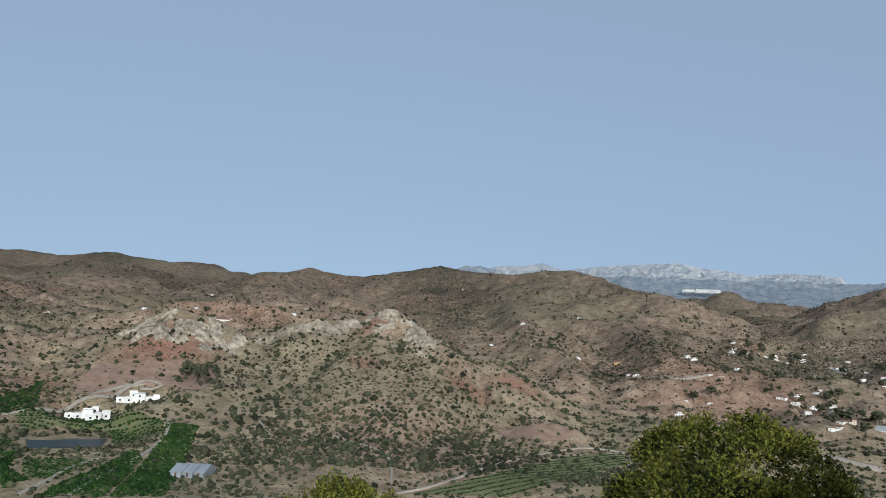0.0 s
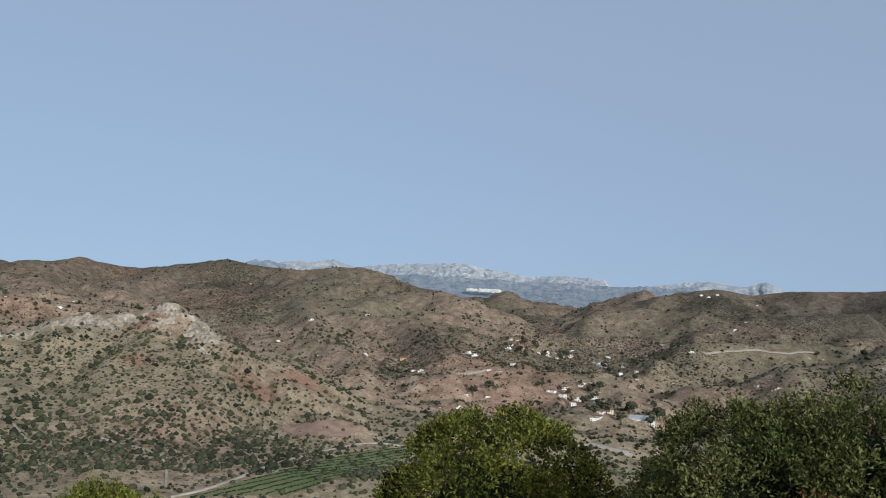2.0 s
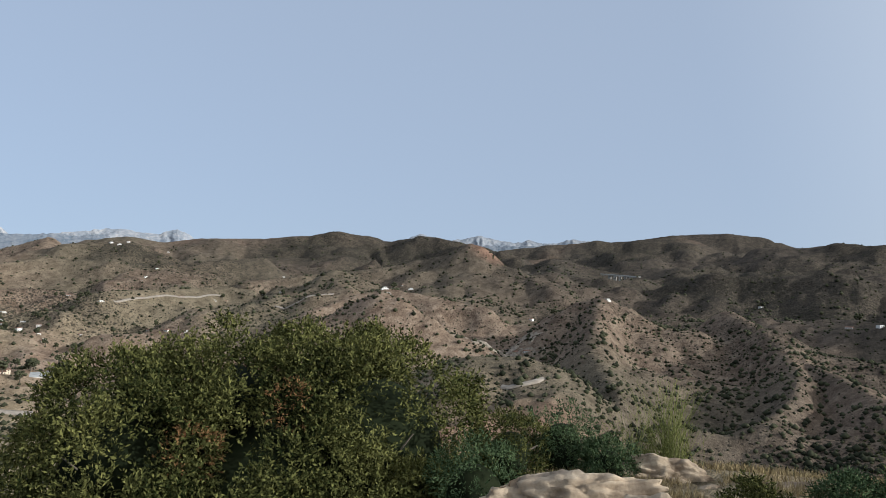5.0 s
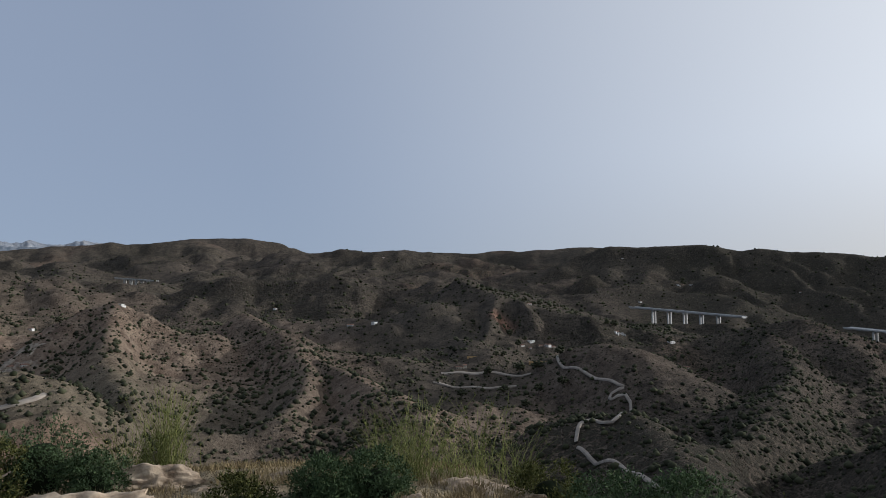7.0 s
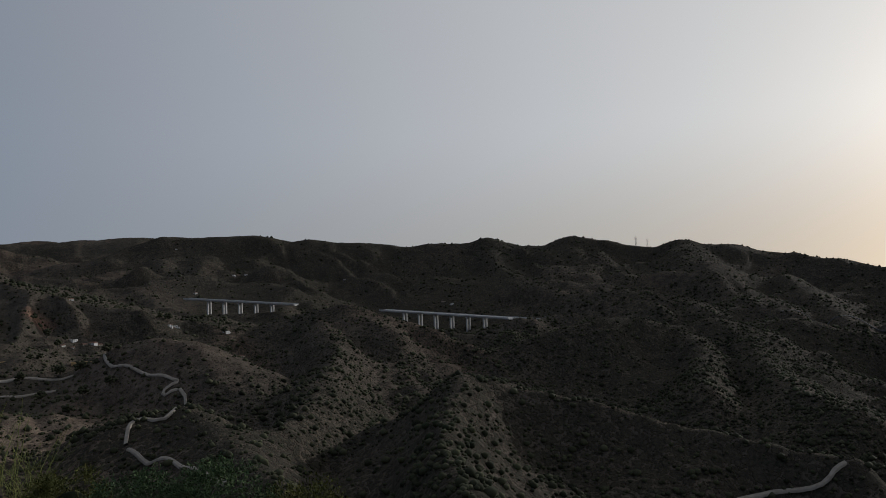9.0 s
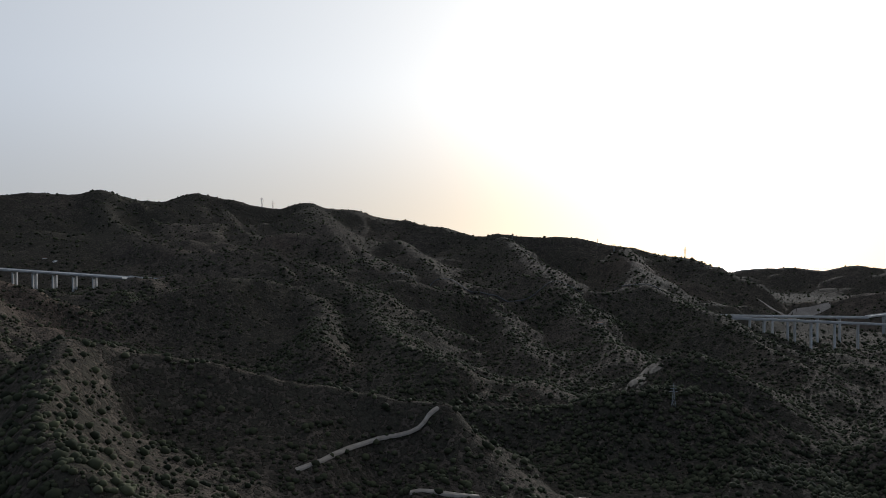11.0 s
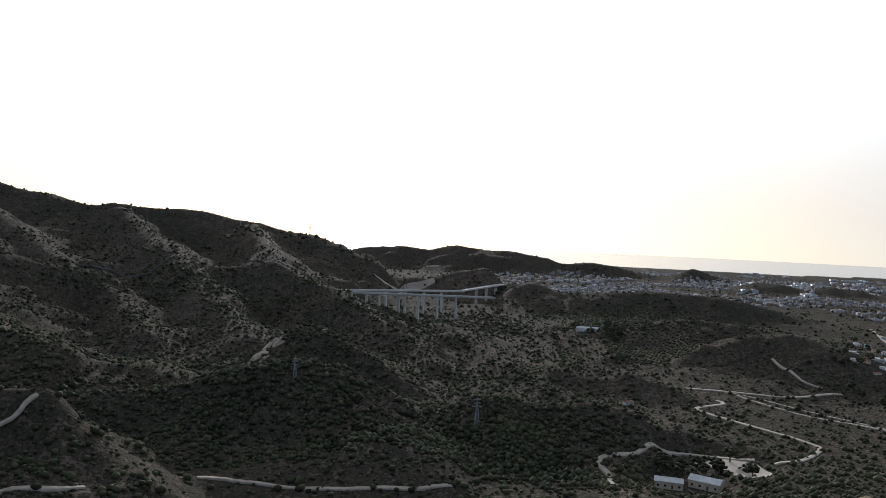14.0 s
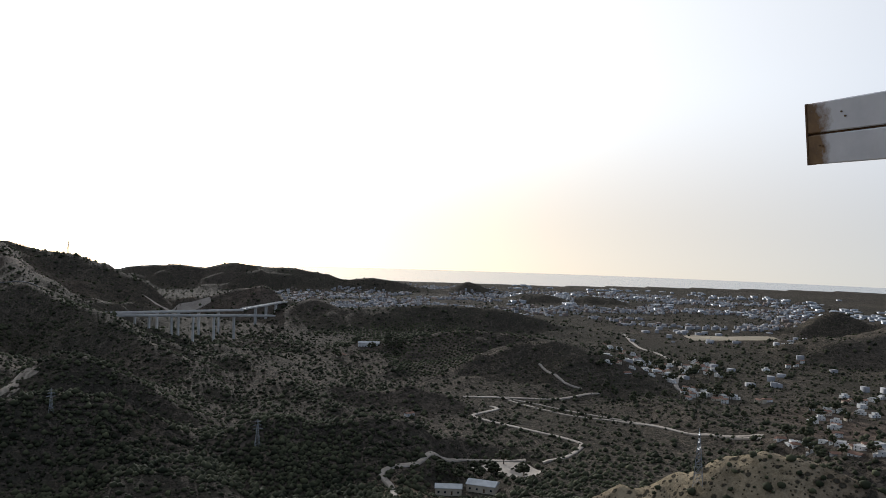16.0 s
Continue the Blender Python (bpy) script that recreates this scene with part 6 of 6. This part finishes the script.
for i, (az, d, tall, wide, n) in enumerate(((-71.6, 11.0, 1.3, 0.42, 520), (-69.4, 11.2, 1.0, 0.42, 420), (-88.0, 9.0, 1.05, 0.5, 300), (-86.2, 9.4, 0.8, 0.45, 260), (-92.6, 9.4, 1.05, 0.35, 110), (-94.8, 9.0, 0.75, 0.4, 160), (-63.8, 10.4, 0.85, 0.35, 90), (-59.5, 10.2, 0.8, 0.4, 200), (-91, 8.8, 0.7, 0.4, 160))):
    broom(az, d, tall, wide, int(n * 0.45), 90 + i, "wispy yellow-green broom bush on the hilltop")


def boulder(az, d, z, size, turn, seed):
    """A weathered limestone block: faceted, cracked and rounded."""
    rnd = random.Random(seed)
    bm = bmesh.new()
    bmesh.ops.create_icosphere(bm, subdivisions=5, radius=1)
    planes = [(Vector((rnd.gauss(0, 1), rnd.gauss(0, 1), rnd.gauss(0, 0.7))).normalized(), rnd.uniform(0.42, 0.8)) for _ in range(14)]
    shift = Vector((seed * 3.1, seed * 1.7, 0))
    for v in bm.verts:
        for n_, k in planes:
            over = v.co.dot(n_) - k
            if over > 0:
                v.co -= n_ * over * 0.97
        crack = max(0.0, 0.10 - abs(noise.noise(v.co * 2.3 + shift))) + 0.7 * max(0.0, 0.07 - abs(noise.noise(v.co * 5.1 - shift)))
        ledge = 0.05 * (abs(((v.co.z * 4.0 + noise.noise(v.co * 1.3)) % 1.0) - 0.5) * 2)
        v.co += v.co.normalized() * (0.10 * noise.fractal(v.co * 4.2 + shift, 0.75, 2.1, 7) - 1.4 * crack - ledge)
    bmesh.ops.transform(bm, matrix=Matrix.Diagonal((*size, 1)), verts=bm.verts)
    me_ = bpy.data.meshes.new("boulder")
    bm.to_mesh(me_)
    bm.free()
    me_.polygons.foreach_set("use_smooth", [True] * len(me_.polygons))
    me_.materials.append(M_ROCK)
    ob = new("boulder", me_)
    x, y = polar(az, d)
    ob.matrix_basis = pose(x, y, z, rnd.uniform(-8, 8), rnd.uniform(-8, 8), turn)
    return tagged(ob, "weathered pale limestone boulder half sunk in the hilltop", "rock", "hilltop boulders")


for i, (az, d, top, sx, sy, sz) in enumerate(((-62.4, 7.6, -1.76, 1.0, 0.6, 0.36), (-66.6, 7.5, -1.66, 1.05, 0.55, 0.40), (-70.4, 7.0, -1.76, 0.7, 0.5, 0.34), (-71.0, 9.6, -1.82, 0.7, 0.45, 0.36), (-73.5, 9.0, -1.98, 0.3, 0.25, 0.16), (-79.9, 9.3, -1.92, 0.6, 0.4, 0.3), (-77.3, 9.2, -1.93, 0.2, 0.2, 0.14),
                                             (-90.5, 8.3, -1.90, 0.6, 0.42, 0.32), (-94.0, 8.6, -1.92, 0.85, 0.5, 0.34), (-95.8, 8.2, -1.9, 0.3, 0.28, 0.2), (-75.0, 7.6, -2.02, 0.25, 0.22, 0.12), (-84.0, 7.4, -1.95, 0.3, 0.25, 0.14), (-88.2, 7.6, -1.86, 0.3, 0.24, 0.2))):
    boulder(az, d, top - sz * 0.72, (sx, sy, sz), az + 20 * math.sin(3 * i), i)


def tufts(count, seed):
    rng = np.random.default_rng(seed)
    az, d = rng.uniform(-100, -58, count), rng.uniform(5.5, 12.5, count)
    x, y = -np.sin(np.radians(az)) * d, np.cos(np.radians(az)) * d
    ok = rough(x / 0.9, y / 0.9, 2, 401) + 0.25 * (d > 9.5) > 0.55
    x, y = x[ok], y[ok]
    z = lie(x, y) - 0.02
    per = 9
    p = np.repeat(np.stack([x, y, z], -1), per, 0) + rng.normal(0, 0.035, (len(x) * per, 3)) * np.array([1, 1, 0])
    dirs = unit(rng.normal(0, 0.33, p.shape) + np.array([0, 0, 1.0]))
    V, F = leaves(p, dirs, 0.13, 0.007, rng)
    return tagged(soup("dry_grass", V, F, M_GRASS), "dry straw-coloured grass on the hilltop", "grass", kind="stuff")


tufts(5200, 402)


# ---- a rusty sign of two metal slats ----
def sign_material():
    m, n, l, s = material("rusty_painted_metal", 0.55, spec=0.4)
    g = tex(n, l, "ShaderNodeTexNoise", 9.0, Detail=8.0, Roughness=0.7)
    co = n.new("ShaderNodeTexCoord")
    sep = n.new("ShaderNodeSeparateXYZ")
    l.new(co.outputs["Object"], sep.inputs[0])
    edge = calc(n, l, "SUBTRACT", 0.11, sep.outputs[0])
    f = calc(n, l, "ADD", calc(n, l, "MULTIPLY", edge, 3.0), calc(n, l, "SUBTRACT", g.outputs[0], 0.55))
    paint = ramp(n, l, g.outputs[0], [(0.3, (0.40, 0.41, 0.44)), (0.7, (0.50, 0.51, 0.54))])
    rust_c = ramp(n, l, g.outputs[0], [(0.35, (0.035, 0.018, 0.01)), (0.65, (0.16, 0.09, 0.035))])
    l.new(mix(n, l, ramp(n, l, f, [(0.02, (0, 0, 0)), (0.2, (1, 1, 1))]), paint, rust_c), s.inputs["Base Color"])
    return m


SIZE = 0.7


def sign():
    m = sign_material()
    eye = Vector(eye_at(16.0, -191.2))

    def spot(az, el, d):
        return eye + Vector((-math.sin(radians(az)), math.cos(radians(az)), math.tan(radians(el)))) * d * SIZE
    left, right, low = spot(-215.65, 7.55, 2.62), spot(-220.06, 8.01, 2.43), spot(-215.98, 5.64, 2.62)
    ex = (right - left).normalized()
    ez = (left - low)
    ez = (ez - ex * ez.dot(ex)).normalized()
    ey = ez.cross(ex)
    base = new("sign_board")
    base.matrix_world = Matrix.Translation(left) @ Matrix((ex, ey, ez)).transposed().to_4x4() @ Matrix.Diagonal((SIZE, SIZE, SIZE, 1))
    tagged(base, "grey painted metal sign of two slats with rusty ends", "sign")
    for z0, z1 in ((0.003, 0.092), (-0.090, -0.003)):
        bm = boxes((0, 1.3, -0.012, 0.012, z0, z1), bevel=0.003)
        slat = part("slat", bm, m, base)
        for k, (px, pz) in enumerate(((0.135, 0.052), (0.148, 0.038)) if z0 > 0 else ((0.062, 0.052), (0.05, 0.055))):
            bb = bmesh.new()
            zc = z0 + pz
            rod(bb, (px, -0.016, zc), (px, 0.016, zc), 0.0028, None, 8)
            part("bolt", bb, M_DOOR, slat)
    part("joint_strip", boxes((0.004, 1.3, -0.004, 0.011, -0.004, 0.004)), M_DOOR, base, "dark seam between the slats")
    bm = boxes((-0.0015, 0.004, -0.014, 0.014, -0.091, 0.093))
    part("end_strip", bm, M_DOOR, base, "dark rusty edge strip")
    inv = base.matrix_world.inverted()
    foot = base.matrix_world @ Vector((0.95, 0.04, 0))
    gz = z_at(foot.x, foot.y) - 0.3
    bm = bmesh.new()
    rod(bm, inv @ Vector((foot.x, foot.y, gz)), inv @ Vector((foot.x, foot.y, foot.z + 0.15)), 0.03, None, 12)
    part("post", bm, M_STEEL, base)


sign()


def sow(count, near, far, small, large, seed, name, mat, label, category, plain=False):
    x, y, rng = scatter(count, near, far, seed)
    ok = free(x, y)
    x, y = x[ok], y[ok]
    z = lie(x, y)
    ok = (z > FLOOR - 3) & ((z > -140) | (rng.random(len(z)) < 0.8))
    x, y, z = x[ok], y[ok], z[ok]
    size = rng.uniform(small, large, len(x)) * (0.55 + 0.9 * rng.random(len(x)) ** 2)
    return clumps(name, np.stack([x, y, z], -1), size, mat, label, category, seed=seed, plain=plain)


sow(40000, 110, 520, 0.7, 1.9, 101, "scrub", M_SCRUB, "dark green evergreen scrub dotted over the slopes", "scrub")
sow(95000, 420, 1150, 0.9, 2.3, 104, "scrub", M_SCRUB, "dark green bushes and small trees on the middle slopes", "scrub", True)
sow(60000, 1000, 2400, 1.2, 3.2, 102, "scrub", M_SCRUB, "dark scrub and small trees on the far slopes", "scrub", True)
sow(9000, 250, 1100, 1.0, 1.9, 103, "olive_trees", M_OLIVE, "grey-green olive trees scattered on the hillsides", "olive trees")
